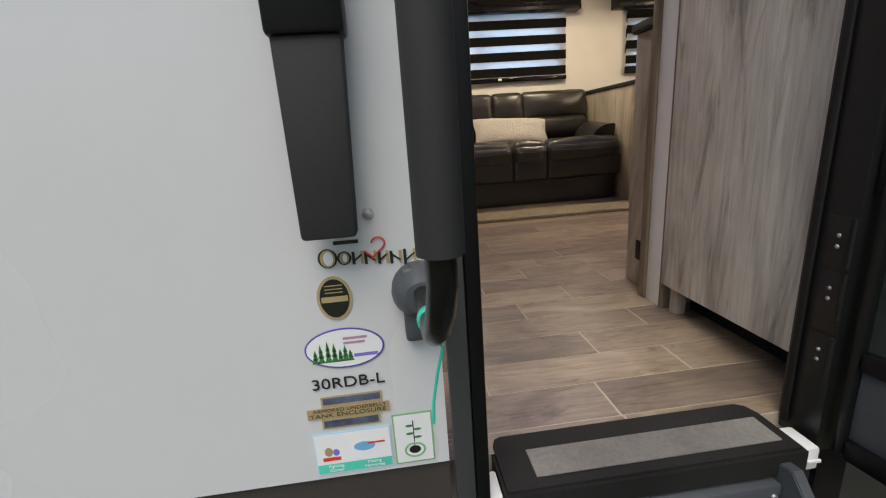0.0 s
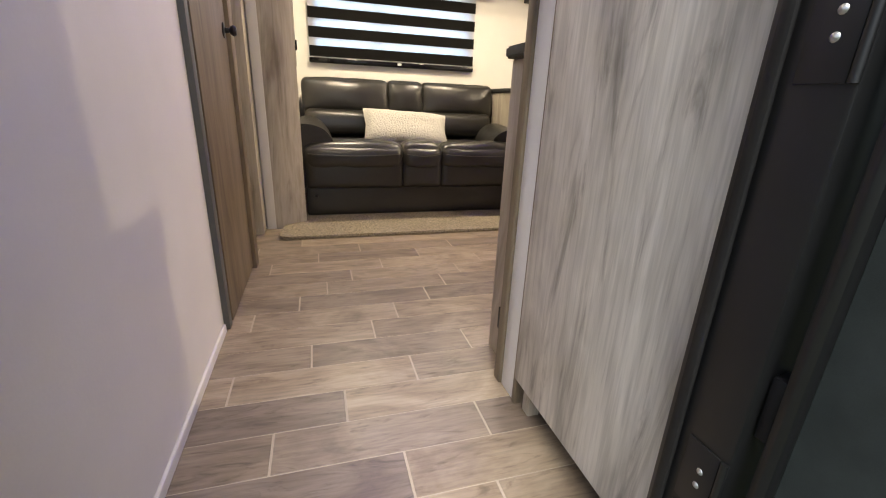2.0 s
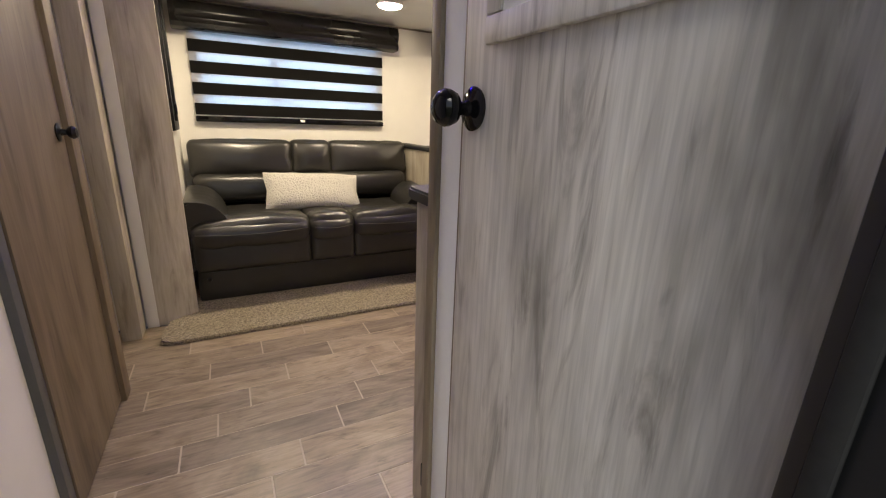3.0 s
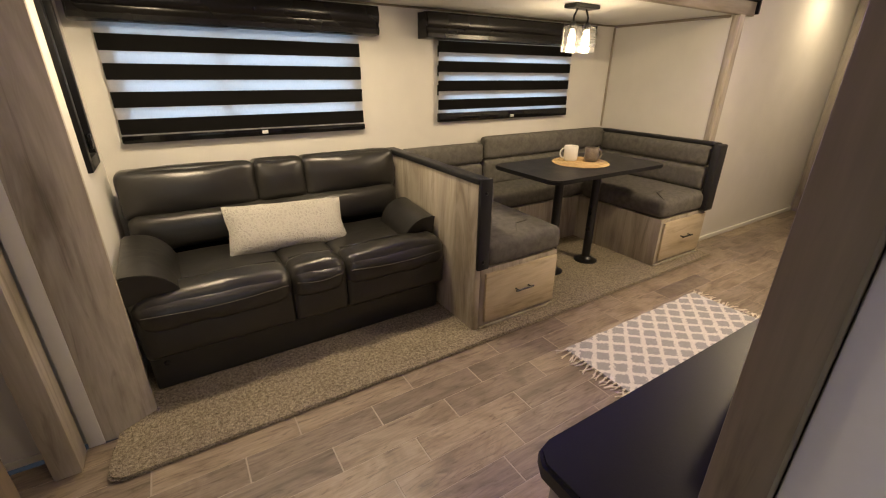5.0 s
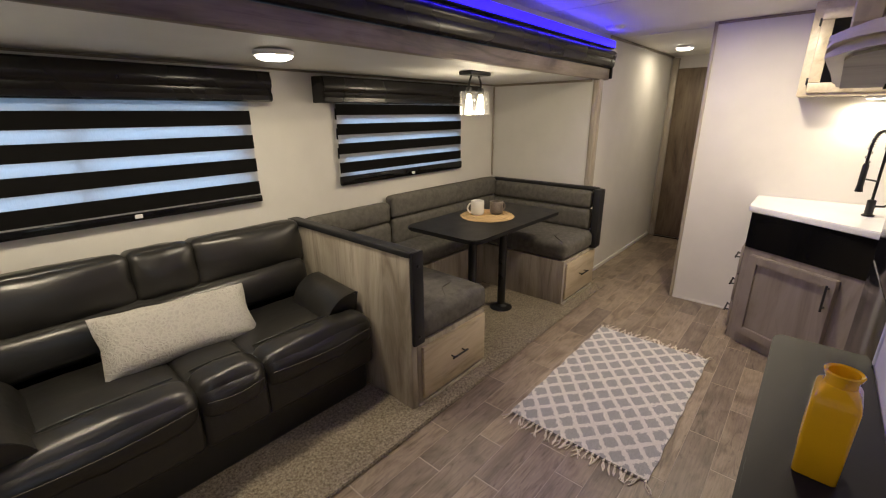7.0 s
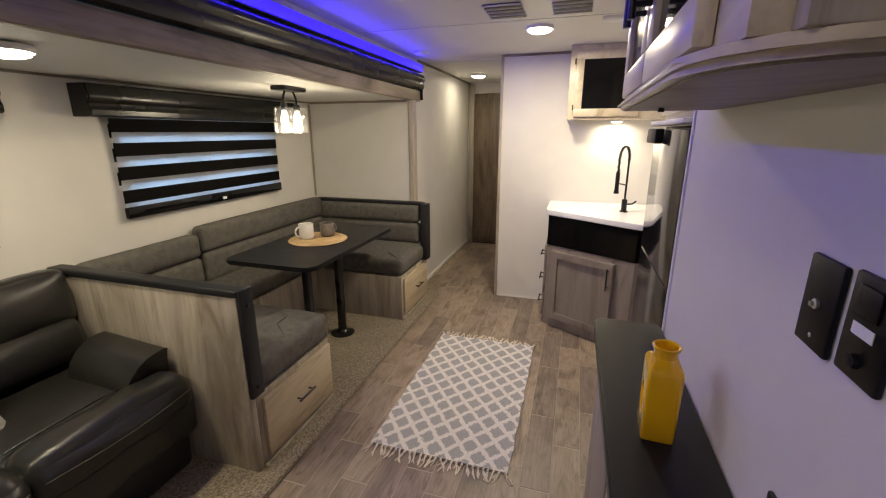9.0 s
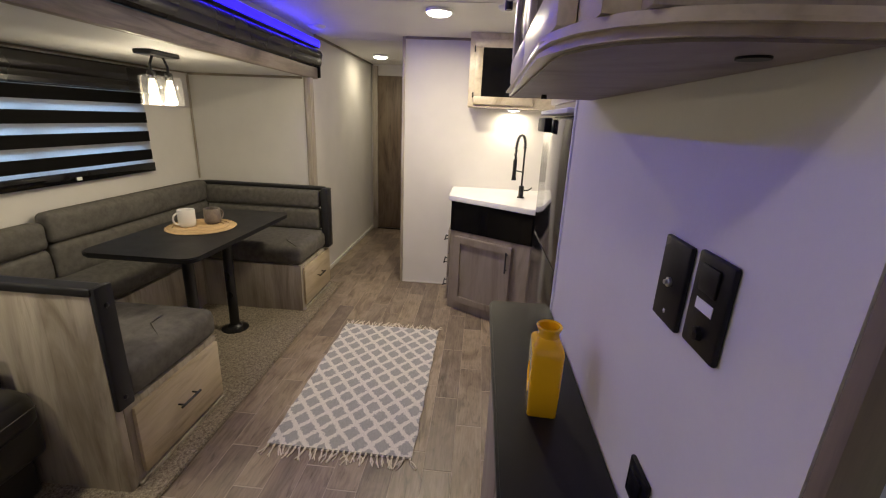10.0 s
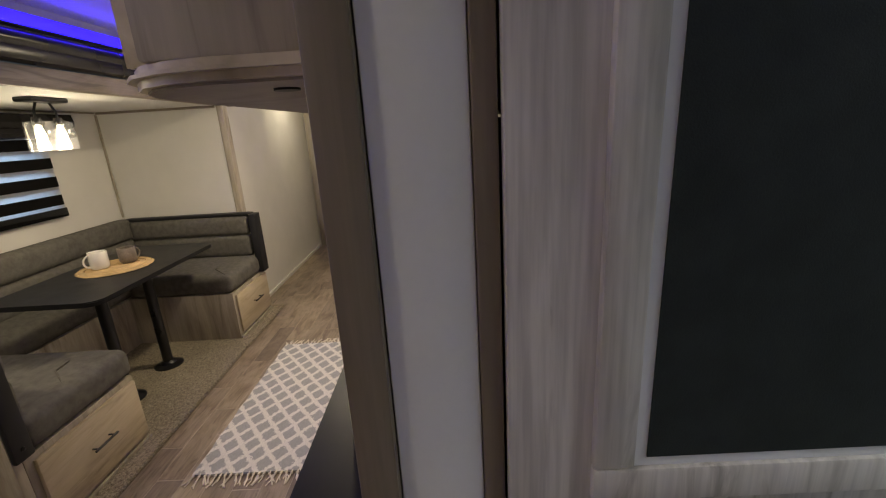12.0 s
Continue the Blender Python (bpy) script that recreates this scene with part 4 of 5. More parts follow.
kn = part("knob", lathe(bmesh.new(), [(0.030, 0.0), (0.031, 0.004), (0.026, 0.008), (0.011, 0.011), (0.009, 0.022), (0.012, 0.028), (0.021, 0.033), (0.0255, 0.043), (0.0255, 0.049), (0.021, 0.058), (0.012, 0.064), (0.0, 0.066)], (1.0947, 1.444, 1.051), 28, (-1, 0, 0)), GLOSS, dr, "glossy black ball knob")
structure("closet_post", boxed(1.118, 1.43, 0.0, 1.15, 1.463, 0.084, 0.002), WOOD, "short oak foot of the closet frame", "trim", smooth=True)
# black board added for the closet's inner shade, showing below the door
structure("closet_kick", boxed(1.19, 0.99, 0.0, 1.20, 1.463, TOP - 0.002), BLACKP, "black board standing in for the shade inside the closet", "closet")
structure("wall_closet_side", boxed(1.101, 0.937, -0.003, 1.19, 0.9845, TOP), WALL, "narrow wall by the entry door", "wall")

d1 = thing("door_1", (0.33, 2.35, 0.0), "tan oak bathroom door, closed, with a black knob", "door")
d1["kind"] = "structure"
part("leaf", boxed(0.298, 2.085, 0.012, 0.334, 2.595, 1.93, 0.003), WOOD_TAN, d1)
part("casing", boxed(0.22, 2.598, 0.0, 0.350, 2.672, TOP - 0.002, 0.005), WOOD_TAN, d1)
part("edge_trim", boxed(0.22, 2.0455, 0.0, 0.330, 2.082, TOP - 0.002, 0.003), GREYTRIM, d1, "dark grey edge trim")
part("header", boxed(0.22, 2.0825, 1.933, 0.330, 2.5975, TOP - 0.002, 0.003), WALL, d1)
part("door_knob", lathe(bmesh.new(), [(0.026, 0.0), (0.027, 0.003), (0.010, 0.007), (0.008, 0.02), (0.016, 0.026), (0.020, 0.036), (0.014, 0.044), (0.0, 0.046)], (0.3342, 2.545, 0.965), 24, (1, 0, 0)), BLACK, d1, "black knob")
structure("wall_bath_back", boxed(-1.5, 2.60, -0.003, 0.219, 2.672, TOP), WALL, "white bunk room wall", "wall")

d2 = thing("door_2", (6.27, 2.87, 0.0), "grey oak bedroom door, closed", "door")
d2["kind"] = "structure"
part("leaf", boxed(6.255, 2.60, 0.012, 6.284, 3.15, 1.90, 0.003), WOOD_TAN, d2)
part("casing_left", boxed(6.245, 3.152, 0.0, 6.284, 3.215, TOP - 0.02, 0.004), WOOD, d2)
part("casing_right", boxed(6.245, 2.50, 0.0, 6.284, 2.597, TOP - 0.02, 0.004), WOOD, d2)
part("threshold", boxed(6.23, 2.60, 0.0, 6.254, 3.15, 0.010, 0.002), BLACKP, d2)

# ---- slide-out carpet ----
cp_ = [(4.245, 4.16), (0.44, 4.16), (0.44, 3.20), (0.415, 3.16), (0.412, 3.06)]
cp_ += [(0.452 - 0.045 * math.cos(a), 3.033 - 0.045 * math.sin(a)) for a in [math.pi / 2 * k / 6 for k in range(7)]]
cp_ += [(4.245, 2.988)]
solid("carpet", prism(bmesh.new(), cp_, 0.001, 0.021, 0.009), CARPET, "beige looped carpet on the slide-out floor", "carpet")

# ---- sofa ----
SX0, SX1 = 0.55, 1.995
sofa = thing("sofa", (1.27, 3.75, 0.02), "black leather jackknife sofa with two rolled arms", "sofa")
XS = (SX0 + 0.015, 1.165, 1.425, SX1 - 0.01)
for a, b in zip(XS, XS[1:]):
    w = (b - a) / 2 + 0.010
    c = (a + b) / 2
    part("seat_cushion", soft(bmesh.new(), (c, 3.70, 0.385), (w, 0.22, 0.080), 0.04, (0, 0.006, 0.014), 16, Matrix.Rotation(radians(2), 4, "X"), 0.004), LEATHER, sofa)
    part("seat_front", soft(bmesh.new(), (c, 3.435, 0.402), (w + 0.002, 0.092, 0.086), 0.066, (0, 0.018, 0.018), 20, Matrix.Rotation(radians(8), 4, "X"), 0.007), LEATHER, sofa)
    part("front_panel", soft(bmesh.new(), (c, 3.405, 0.315), (w - 0.004, 0.050, 0.110), 0.030, (0, 0.012, 0.0), 14, None, 0.004), LEATHER, sofa)
    part("headrest", soft(bmesh.new(), (c, 4.015, 0.755), (w, 0.072, 0.120), 0.040, (0, 0.036, 0.006), 20, Matrix.Rotation(radians(-8), 4, "X"), 0.006), LEATHER, sofa)
part("lumbar", soft(bmesh.new(), ((SX0 + SX1) / 2, 3.965, 0.575), ((SX1 - SX0) / 2 - 0.015, 0.085, 0.095), 0.06, (0, 0.02, 0.0), 18, Matrix.Rotation(radians(-8), 4, "X"), 0.004), LEATHER, sofa)
part("base", boxed(SX0 + 0.01, 3.445, 0.021, SX1 - 0.01, 4.10, 0.325, 0.015), LEATHER, sofa)
part("base_front", soft(bmesh.new(), ((SX0 + SX1) / 2, 3.44, 0.165), ((SX1 - SX0) / 2 - 0.012, 0.018, 0.143), 0.014, (0, 0.004, 0), 12), LEATHER, sofa)
part("frame_back", boxed(SX0 + 0.02, 4.06, 0.30, SX1 - 0.02, 4.13, 0.80, 0.02), LEATHER, sofa)


def arm(out, inn, y0, y1, bot, h):
    """A padded arm: flat outside, top curving down to a point on the seat, cut square in front."""
    w = inn - out
    prof = [(out, bot), (out, bot + h * 0.93)]
    prof += [(out + w * s, bot + h * (1 - s ** 3.0) ** 0.62) for s in (0.08, 0.2, 0.32, 0.44, 0.55, 0.65, 0.74, 0.82, 0.89, 0.95, 0.985)]
    prof += [(inn, bot)]
    if w < 0:
        prof = prof[::-1]
    bm = prism(bmesh.new(), prof, 0.0, 1.0, 0.012)
    for v in bm.verts:
        x, z, y = v.co
        up = (z - bot) / h
        q = Vector((x, y0 + y * (y1 - y0) - 0.020 * (up - 0.4) * (1 - y), z + 0.018 * y * up - 0.014 * (1 - y) * up))
        v.co = q + 0.003 * Vector(noise.noise_vector(q * 11))
    bmesh.ops.recalc_face_normals(bm, faces=bm.faces[:])
    part("armrest", bm, LEATHER, sofa)
    pts = [(x, y0 + 0.003 - 0.020 * ((z - bot) / h - 0.4), z - 0.014 * (z - bot) / h + 0.001) for x, z in (prof if w > 0 else prof[::-1])[1:-1]]
    part("arm_seam", tube(bmesh.new(), pts, 0.0025, 6), LEATHER, sofa)


STITCH = plain("pale_stitching", (0.10, 0.09, 0.077), 0.7, bumpy=0.0)
arm(SX0 - 0.008, SX0 + 0.195, 3.385, 3.80, 0.455, 0.150)
arm(SX1 - 0.004, SX1 - 0.185, 3.470, 3.80, 0.462, 0.130)
part("arm_front", soft(bmesh.new(), (SX0 + 0.055, 3.43, 0.375), (0.062, 0.040, 0.100), 0.022, (0, 0.004, 0), 10), LEATHER, sofa)
part("arm_side", boxed(SX0 - 0.01, 3.43, 0.20, SX0 + 0.012, 3.98, 0.50, 0.008), LEATHER, sofa)
for a, b in zip(XS, XS[1:]):
    pts = [(a + 0.02 + (b - a - 0.04) * i / 16, 3.333 - 0.012 * math.sin(math.pi * i / 16), 0.425 - 0.010 * math.sin(math.pi * i / 16)) for i in range(17)]
    part("stitching", tube(bmesh.new(), pts, 0.0018, 6), STITCH, sofa, "pale stitched seam")
    pts = [(a + 0.03 + (b - a - 0.06) * i / 16, 3.528 - 0.004 * math.sin(math.pi * i / 16), 0.474 + 0.008 * math.sin(math.pi * i / 16)) for i in range(17)]
    part("piping", tube(bmesh.new(), pts, 0.004, 8), LEATHER, sofa, "raised piping along the seat")
part("leg_knob", lathe(bmesh.new(), [(0.012, 0), (0.010, 0.008), (0, 0.010)], (0.62, 3.421, 0.15), 12, (0, -1, 0)), BLACK, sofa)

pm = Matrix.Rotation(radians(3), 4, "Y") @ Matrix.Rotation(radians(53), 4, "X")
pil = thing("throw_pillow", (1.27, 3.78, 0.45), "cream lumbar pillow with a woven swirl pattern", "pillow")
bm = bmesh.new()
nn = 22
for side in (1, -1):
    vv = {}
    for i in range(nn + 1):
        for j in range(nn + 1):
            u, v = -1 + 2 * i / nn, -1 + 2 * j / nn
            th_ = 0.062 * ((1 - u ** 4) * (1 - v ** 4)) ** 0.55
            pinch = 1 - 0.05 * (1 - abs(v)) * abs(u) ** 3
            p = Vector((0.305 * u * pinch, 0.135 * v * (1 - 0.06 * (1 - abs(u)) * abs(v) ** 3), side * th_))
            p += 0.004 * Vector(noise.noise_vector(p * 12))
            vv[i, j] = bm.verts.new(pm @ p + Vector((1.265, 3.765, 0.560)))
    for i in range(nn):
        for j in range(nn):
            f = (vv[i, j], vv[i + 1, j], vv[i + 1, j + 1], vv[i, j + 1])
            bm.faces.new(f if side > 0 else f[::-1])
bmesh.ops.remove_doubles(bm, verts=bm.verts[:], dist=0.0008)


def pillow_material():
    m, n, l, b = nodes_of("cream_swirl_fabric")
    v = coords(n, l, (1, 1, 1), False)
    w = n.new("ShaderNodeTexVoronoi")
    w.feature = "DISTANCE_TO_EDGE"
    w.inputs["Scale"].default_value = 60
    warp = n.new("ShaderNodeTexNoise")
    warp.inputs["Scale"].default_value = 25
    l.new(v, warp.inputs["Vector"])
    mx = n.new("ShaderNodeMix")
    mx.data_type = "VECTOR"
    mx.inputs[0].default_value = 0.04
    l.new(v, mx.inputs[4])
    l.new(warp.outputs["Color"], mx.inputs[5])
    l.new(mx.outputs[1], w.inputs["Vector"])
    c = ramp(n, l, w.outputs["Distance"], [(0.03, (0.52, 0.50, 0.46)), (0.30, (0.45, 0.43, 0.395))])
    f = noise_node(n, l, v, 600, 3)
    l.new(mixed(n, l, c, ramp(n, l, f, [(0.3, (0.75,) * 3), (0.7, (1, 1, 1))]), 0.8), b.inputs["Base Color"])
    b.inputs["Roughness"].default_value = 0.95
    bump(n, l, w.outputs["Distance"], 0.8, -0.006, b)
    return m


part("cover", bm, pillow_material(), pil)

# ---- dinette ----
YF = 3.088
div = thing("dinette_divider", (2.03, 3.6, 0.02), "grey oak divider panel with a dark vinyl cap", "divider panel")
part("panel", boxed(2.012, YF + 0.004, 0.021, 2.046, 4.12, 0.83, 0.003), WOOD, div)
part("cap", soft(bmesh.new(), (2.036, 3.60, 0.846), (0.033, 0.52, 0.016), 0.010, (0, 0, 0.001), 10), VINYL, div, "dark vinyl cap")
part("front_post", boxed(2.010, YF - 0.020, 0.385, 2.082, YF + 0.003, 0.861, 0.008), VINYL, div, "dark vinyl end post")
for z in (0.79, 0.43):
    part("button", lathe(bmesh.new(), [(0.009, 0), (0.008, 0.004), (0, 0.006)], (2.044, YF - 0.020, z), 14, (0, -1, 0)), BLACK, div)


def drawer_bench(x0, x1, label, hx):
    b = thing("dinette_bench_box", ((x0 + x1) / 2, 3.5, 0.02), label, "bench box", "dinette bench boxes")
    part("body", boxed(x0, YF + 0.004, 0.021, x1, 4.14, 0.375, 0.003), WOOD, b)
    dd = part("drawer_front", boxed(x0 + 0.028, YF - 0.014, 0.06, x1 - 0.012, YF + 0.0035, 0.352, 0.005), WOOD_X, b, "pale oak drawer front")
    part("plinth", boxed(x0, YF - 0.010, 0.0215, x1, YF + 0.0035, 0.036, 0.003), WOOD, b, "low oak plinth strip")
    hz = 0.215
    h = part("handle", tube(bmesh.new(), [(hx - 0.062, YF - 0.042, hz), (hx + 0.062, YF - 0.042, hz)], 0.0055, 10), BLACK, dd, "black bar pull")
    for s in (-0.045, 0.045):
        part("post", tube(bmesh.new(), [(hx + s, YF - 0.042, hz), (hx + s, YF - 0.0135, hz)], 0.004, 8), BLACK, dd)
    return b


drawer_bench(2.047, 2.60, "grey oak bench box with a pale drawer beside the divider", 2.33)
drawer_bench(3.625, 4.185, "grey oak bench box with a pale drawer by the end wall", 3.93)
bb = thing("dinette_back_box", (3.1, 3.9, 0.02), "grey oak bench box under the window seat", "bench box", "dinette bench boxes")
part("body", boxed(2.601, 3.84, 0.021, 3.624, 4.14, 0.375, 0.003), WOOD, bb)


def seat(name, c, h, label, r=0.045):
    s = thing(name, (c[0], c[1], c[2] - h[2]), label, "seat cushion", "dinette cushions")
    part("cover", soft(bmesh.new(), c, h, r, (0.003, 0.004, 0.010), 14, None, 0.003), FABRIC, s)
    return s


s1 = seat("dinette_seat_cushion", (2.345, 3.455, 0.448), (0.275, 0.375, 0.072), "charcoal tweed seat cushion beside the divider")
s2 = seat("dinette_seat_cushion", (3.895, 3.455, 0.448), (0.280, 0.375, 0.072), "charcoal tweed seat cushion by the end wall")
s3 = seat("dinette_seat_cushion", (3.11, 3.985, 0.448), (1.04, 0.150, 0.072), "long charcoal tweed seat cushion under the window")
for s, x0, x1 in ((s1, 2.30, 2.60), (s2, 3.64, 3.95)):
    part("piping", tube(bmesh.new(), [(x0, YF + 0.03, 0.516), (x0 + 0.1, YF + 0.15, 0.531), (x0 + 0.18, YF + 0.16, 0.532)], 0.004, 8), FABRIC, s)


def back(c, h, axis, label):
    s = thing("dinette_back_cushion", (c[0], c[1], c[2] - h[2]), label, "back cushion", "dinette back cushions")
    z0 = c[2] - h[2]
    part("lower_pad", soft(bmesh.new(), (c[0], c[1], z0 + h[2] * 0.55), (h[0], h[1], h[2] * 0.55), 0.035, (0.006 if axis == "x" else 0, 0.008 if axis == "y" else 0, 0.0), 12, None, 0.002), FABRIC, s)
    part("upper_pad", soft(bmesh.new(), (c[0], c[1], z0 + h[2] * 1.55), (h[0], h[1], h[2] * 0.45), 0.035, (0.008 if axis == "x" else 0, 0.010 if axis == "y" else 0, 0.002), 12, None, 0.002), FABRIC, s)
    return s


back((2.085, 3.565, 0.665), (0.036, 0.475, 0.175), "x", "charcoal tweed back cushion on the divider")
back((2.445, 4.105, 0.675), (0.34, 0.045, 0.165), "y", "charcoal tweed back cushion under the window")
back((3.455, 4.100, 0.695), (0.665, 0.050, 0.185), "y", "charcoal tweed back cushion under the window")
back((4.135, 3.60, 0.68), (0.045, 0.485, 0.165), "x", "charcoal tweed back cushion on the end wall")
ec = thing("dinette_end_cap", (4.15, 3.1, 0.38), "dark vinyl cap round the end seat back", "seat trim")
part("front_post", boxed(4.082, YF - 0.045, 0.38, 4.182, YF + 0.012, 0.862, 0.008), VINYL, ec)
part("cap", soft(bmesh.new(), (4.15, 3.60, 0.858), (0.032, 0.515, 0.014), 0.010, (0, 0, 0), 8), VINYL, ec)

tb = thing("dinette_table", (3.12, 3.43, 0.02), "black laminate dinette table on two black posts", "table")
ol = []
for cx, cy, a0 in ((3.60, 3.68, 0), (2.66, 3.68, 90), (2.66, 3.22, 180), (3.60, 3.22, 270)):
    ol += [(cx + 0.06 * math.cos(radians(a0 + 15 * k)), cy + 0.06 * math.sin(radians(a0 + 15 * k))) for k in range(7)]
part("tabletop", prism(bmesh.new(), ol, 0.732, 0.757, 0.005), LAMINATE, tb)
for x, y in ((2.93, 3.43), (3.30, 3.43)):
    leg = part("leg", lathe(bmesh.new(), [(0.030, 0.03), (0.030, 0.69)], (x, y, 0.02), 24), BLACK, tb)
    part("foot_flange", lathe(bmesh.new(), [(0.085, 0.0), (0.085, 0.006), (0.07, 0.012), (0.048, 0.018), (0.038, 0.032), (0.031, 0.036)], (x, y, 0.0205), 28), BLACK, leg)
    part("top_flange", lathe(bmesh.new(), [(0.031, 0.665), (0.05, 0.685), (0.085, 0.70), (0.085, 0.7055)], (x, y, 0.02), 28), BLACK, leg)

MX, MY = 3.16, 3.48
mat_ = thing("placemat", (MX, MY, 0.758), "round woven straw placemat on the table", "placemat")
bm = bmesh.new()
lathe(bm, [(0.0, 0.0), (0.185, 0.0), (0.19, 0.003), (0.185, 0.006), (0.0, 0.006)], (MX, MY, 0.7575), 48)
part("disc", bm, STRAW, mat_)
for r in (0.03, 0.06, 0.09, 0.12, 0.15, 0.18):
    part("braid", tube(bmesh.new(), [(MX + r * math.cos(a), MY + r * math.sin(a), 0.7645) for a in [2 * math.pi * k / 40 for k in range(41)]], 0.0028, 6), STRAW, mat_)


def mug(x, y, r, h, material, label, handle_deg):
    z = 0.767
    m = thing("mug", (x, y, z), label, "mug", "mugs")
    part("cup", lathe(bmesh.new(), [(0.0, 0.0), (r * 0.82, 0.0), (r * 0.95, 0.006), (r, 0.02), (r, h - 0.003), (r - 0.002, h), (r - 0.005, h - 0.003), (r - 0.006, 0.012), (0.0, 0.008)], (x, y, z), 32), material, m)
    a = radians(handle_deg)
    d = Vector((math.cos(a), math.sin(a), 0))
    pts = [Vector((x, y, z + h * 0.5)) + d * (r - 0.003 + 0.030 * math.sin(math.pi * k / 12)) + Vector((0, 0, h * 0.34 * math.cos(math.pi * k / 12))) for k in range(13)]
    part("handle", tube(bmesh.new(), pts, 0.0055, 10), material, m)


mug(3.13, 3.545, 0.047, 0.098, CERAMIC, "white ceramic mug on the placemat", 150)
mug(3.235, 3.455, 0.046, 0.090, CERAMIC_DARK, "brown patterned ceramic mug on the placemat", -20)

# ---- pendant ----
PX, PY = 3.035, 3.51
pd = thing("pendant_light", (PX, PY, 1.42), "black twin pendant light with seeded glass jars, lit", "pendant light")
part("canopy", soft(bmesh.new(), (PX, PY, SLT - 0.012), (0.105, 0.048, 0.012), 0.008, (0, 0, 0), 8), BLACK, pd)
for dx in (-0.061, 0.061):
    x = PX + dx
    part("stem", tube(bmesh.new(), [(x * 0.6 + PX * 0.4, PY, SLT - 0.022), (x, PY, 1.63), (x, PY, 1.60)], 0.006, 10), BLACK, pd)
    part("socket", lathe(bmesh.new(), [(0.016, 0.0), (0.020, -0.01), (0.020, -0.035), (0.0, -0.036)], (x, PY, 1.60), 18), BLACK, pd)
    jar = part("glass_jar", lathe(bmesh.new(), [(0.021, 1.585), (0.052, 1.578), (0.059, 1.565), (0.060, 1.44), (0.057, 1.438), (0.056, 1.563), (0.050, 1.574), (0.022, 1.580)], (x, PY, 0), 28), JAR, pd, "clear seeded glass jar")
    jar.visible_shadow = False
    part("bulb", lathe(bmesh.new(), [(0.010, 1.562), (0.012, 1.55), (0.021, 1.52), (0.022, 1.50), (0.014, 1.475), (0.0, 1.468)], (x, PY, 0), 18), BULB, pd, "glowing filament bulb")
    bl = bpy.data.lights.new("pendant_lamp", "POINT")
    bl.energy, bl.color, bl.shadow_soft_size = 3.6, WARM, 0.03
    new("pendant_lamp", bl).location = (x, PY, 1.455)

# ---- counter under the television wall ----
ct = thing("media_cabinet", (1.6, 1.71, 0.0), "grey oak media cabinet below a black top", "cabinet")
part("end_panel", boxed(1.150, 1.612, 0.0, 1.170, 1.776, 0.860, 0.003), WOOD, ct)
part("body", boxed(1.1705, 1.615, 0.0, 2.07, 1.758, 0.860), WOOD, ct, smooth=False)
for x0, x1 in ((1.20, 1.60), (1.62, 2.04)):
    dd = part("cabinet_door", boxed(x0, 1.7585, 0.10, x1, 1.776, 0.825, 0.004), WOOD_TAUPE, ct)
out_ = part("outlet", boxed(1.1435, 1.66, 0.10, 1.1495, 1.71, 0.17, 0.002), BLACKP, ct, "small black outlet")
cp = [(1.126, 1.6115), (2.05, 1.6115), (2.05, 1.615), (2.098, 1.615), (2.098, 1.782), (2.09, 1.793), (2.075, 1.798), (1.165, 1.798), (1.14, 1.791), (1.128, 1.772)]
cto = thing("counter_top", (1.6, 1.71, 0.861), "black laminate counter top with rounded corners", "counter top")
part("slab", prism(bmesh.new(), cp, 0.8625, 0.890, 0.005), LAMINATE, cto)
part("build_up_strip", boxed(1.175, 1.765, 0.8605, 2.07, 1.79, 0.8624), LAMINATE, cto, smooth=False)

bt = thing("yellow_vase", (1.587, 1.706, 0.890), "glossy yellow ceramic bottle vase with a square body", "vase")
BC = Vector((1.587, 1.706, 0.8905))
TURN = Matrix.Translation(BC) @ Matrix.Rotation(radians(-3), 4, "Z")


def vase_body():
    """A squared bottle with a round collar and a thumb hollow pressed into each broad side."""
    bm = bmesh.new()
    rings = []
    for z, hw, hd, sq in [(0.0, 0.036, 0.027, 1.6), (0.003, 0.038, 0.0285, 1.6), (0.06, 0.039, 0.0292, 1.6), (0.134, 0.039, 0.0295, 1.6), (0.142, 0.0375, 0.0285, 1.5), (0.148, 0.033, 0.026, 1.0), (0.153, 0.026, 0.0225, 0.4), (0.158, 0.0205, 0.0205, 0), (0.167, 0.0200, 0.0200, 0), (0.174, 0.0235, 0.0235, 0), (0.178, 0.0245, 0.0245, 0), (0.180, 0.0225, 0.0225, 0), (0.178, 0.019, 0.019, 0), (0.15, 0.016, 0.016, 0)]:
        ring = []
        for k in range(40):
            a = 2 * math.pi * k / 40
            c_, s_ = math.cos(a), math.sin(a)
            e = 2 / (2 + 6 * sq)
            ring.append(bm.verts.new((hw * math.copysign(abs(c_) ** e, c_), hd * math.copysign(abs(s_) ** e, s_), z)))
        rings.append(ring)
    for p, q in zip(rings, rings[1:]):
        for k in range(40):
            bm.faces.new((p[k], p[(k + 1) % 40], q[(k + 1) % 40], q[k]))
    bm.faces.new(rings[0][::-1])
    bm.faces.new(rings[-1])
    return bm


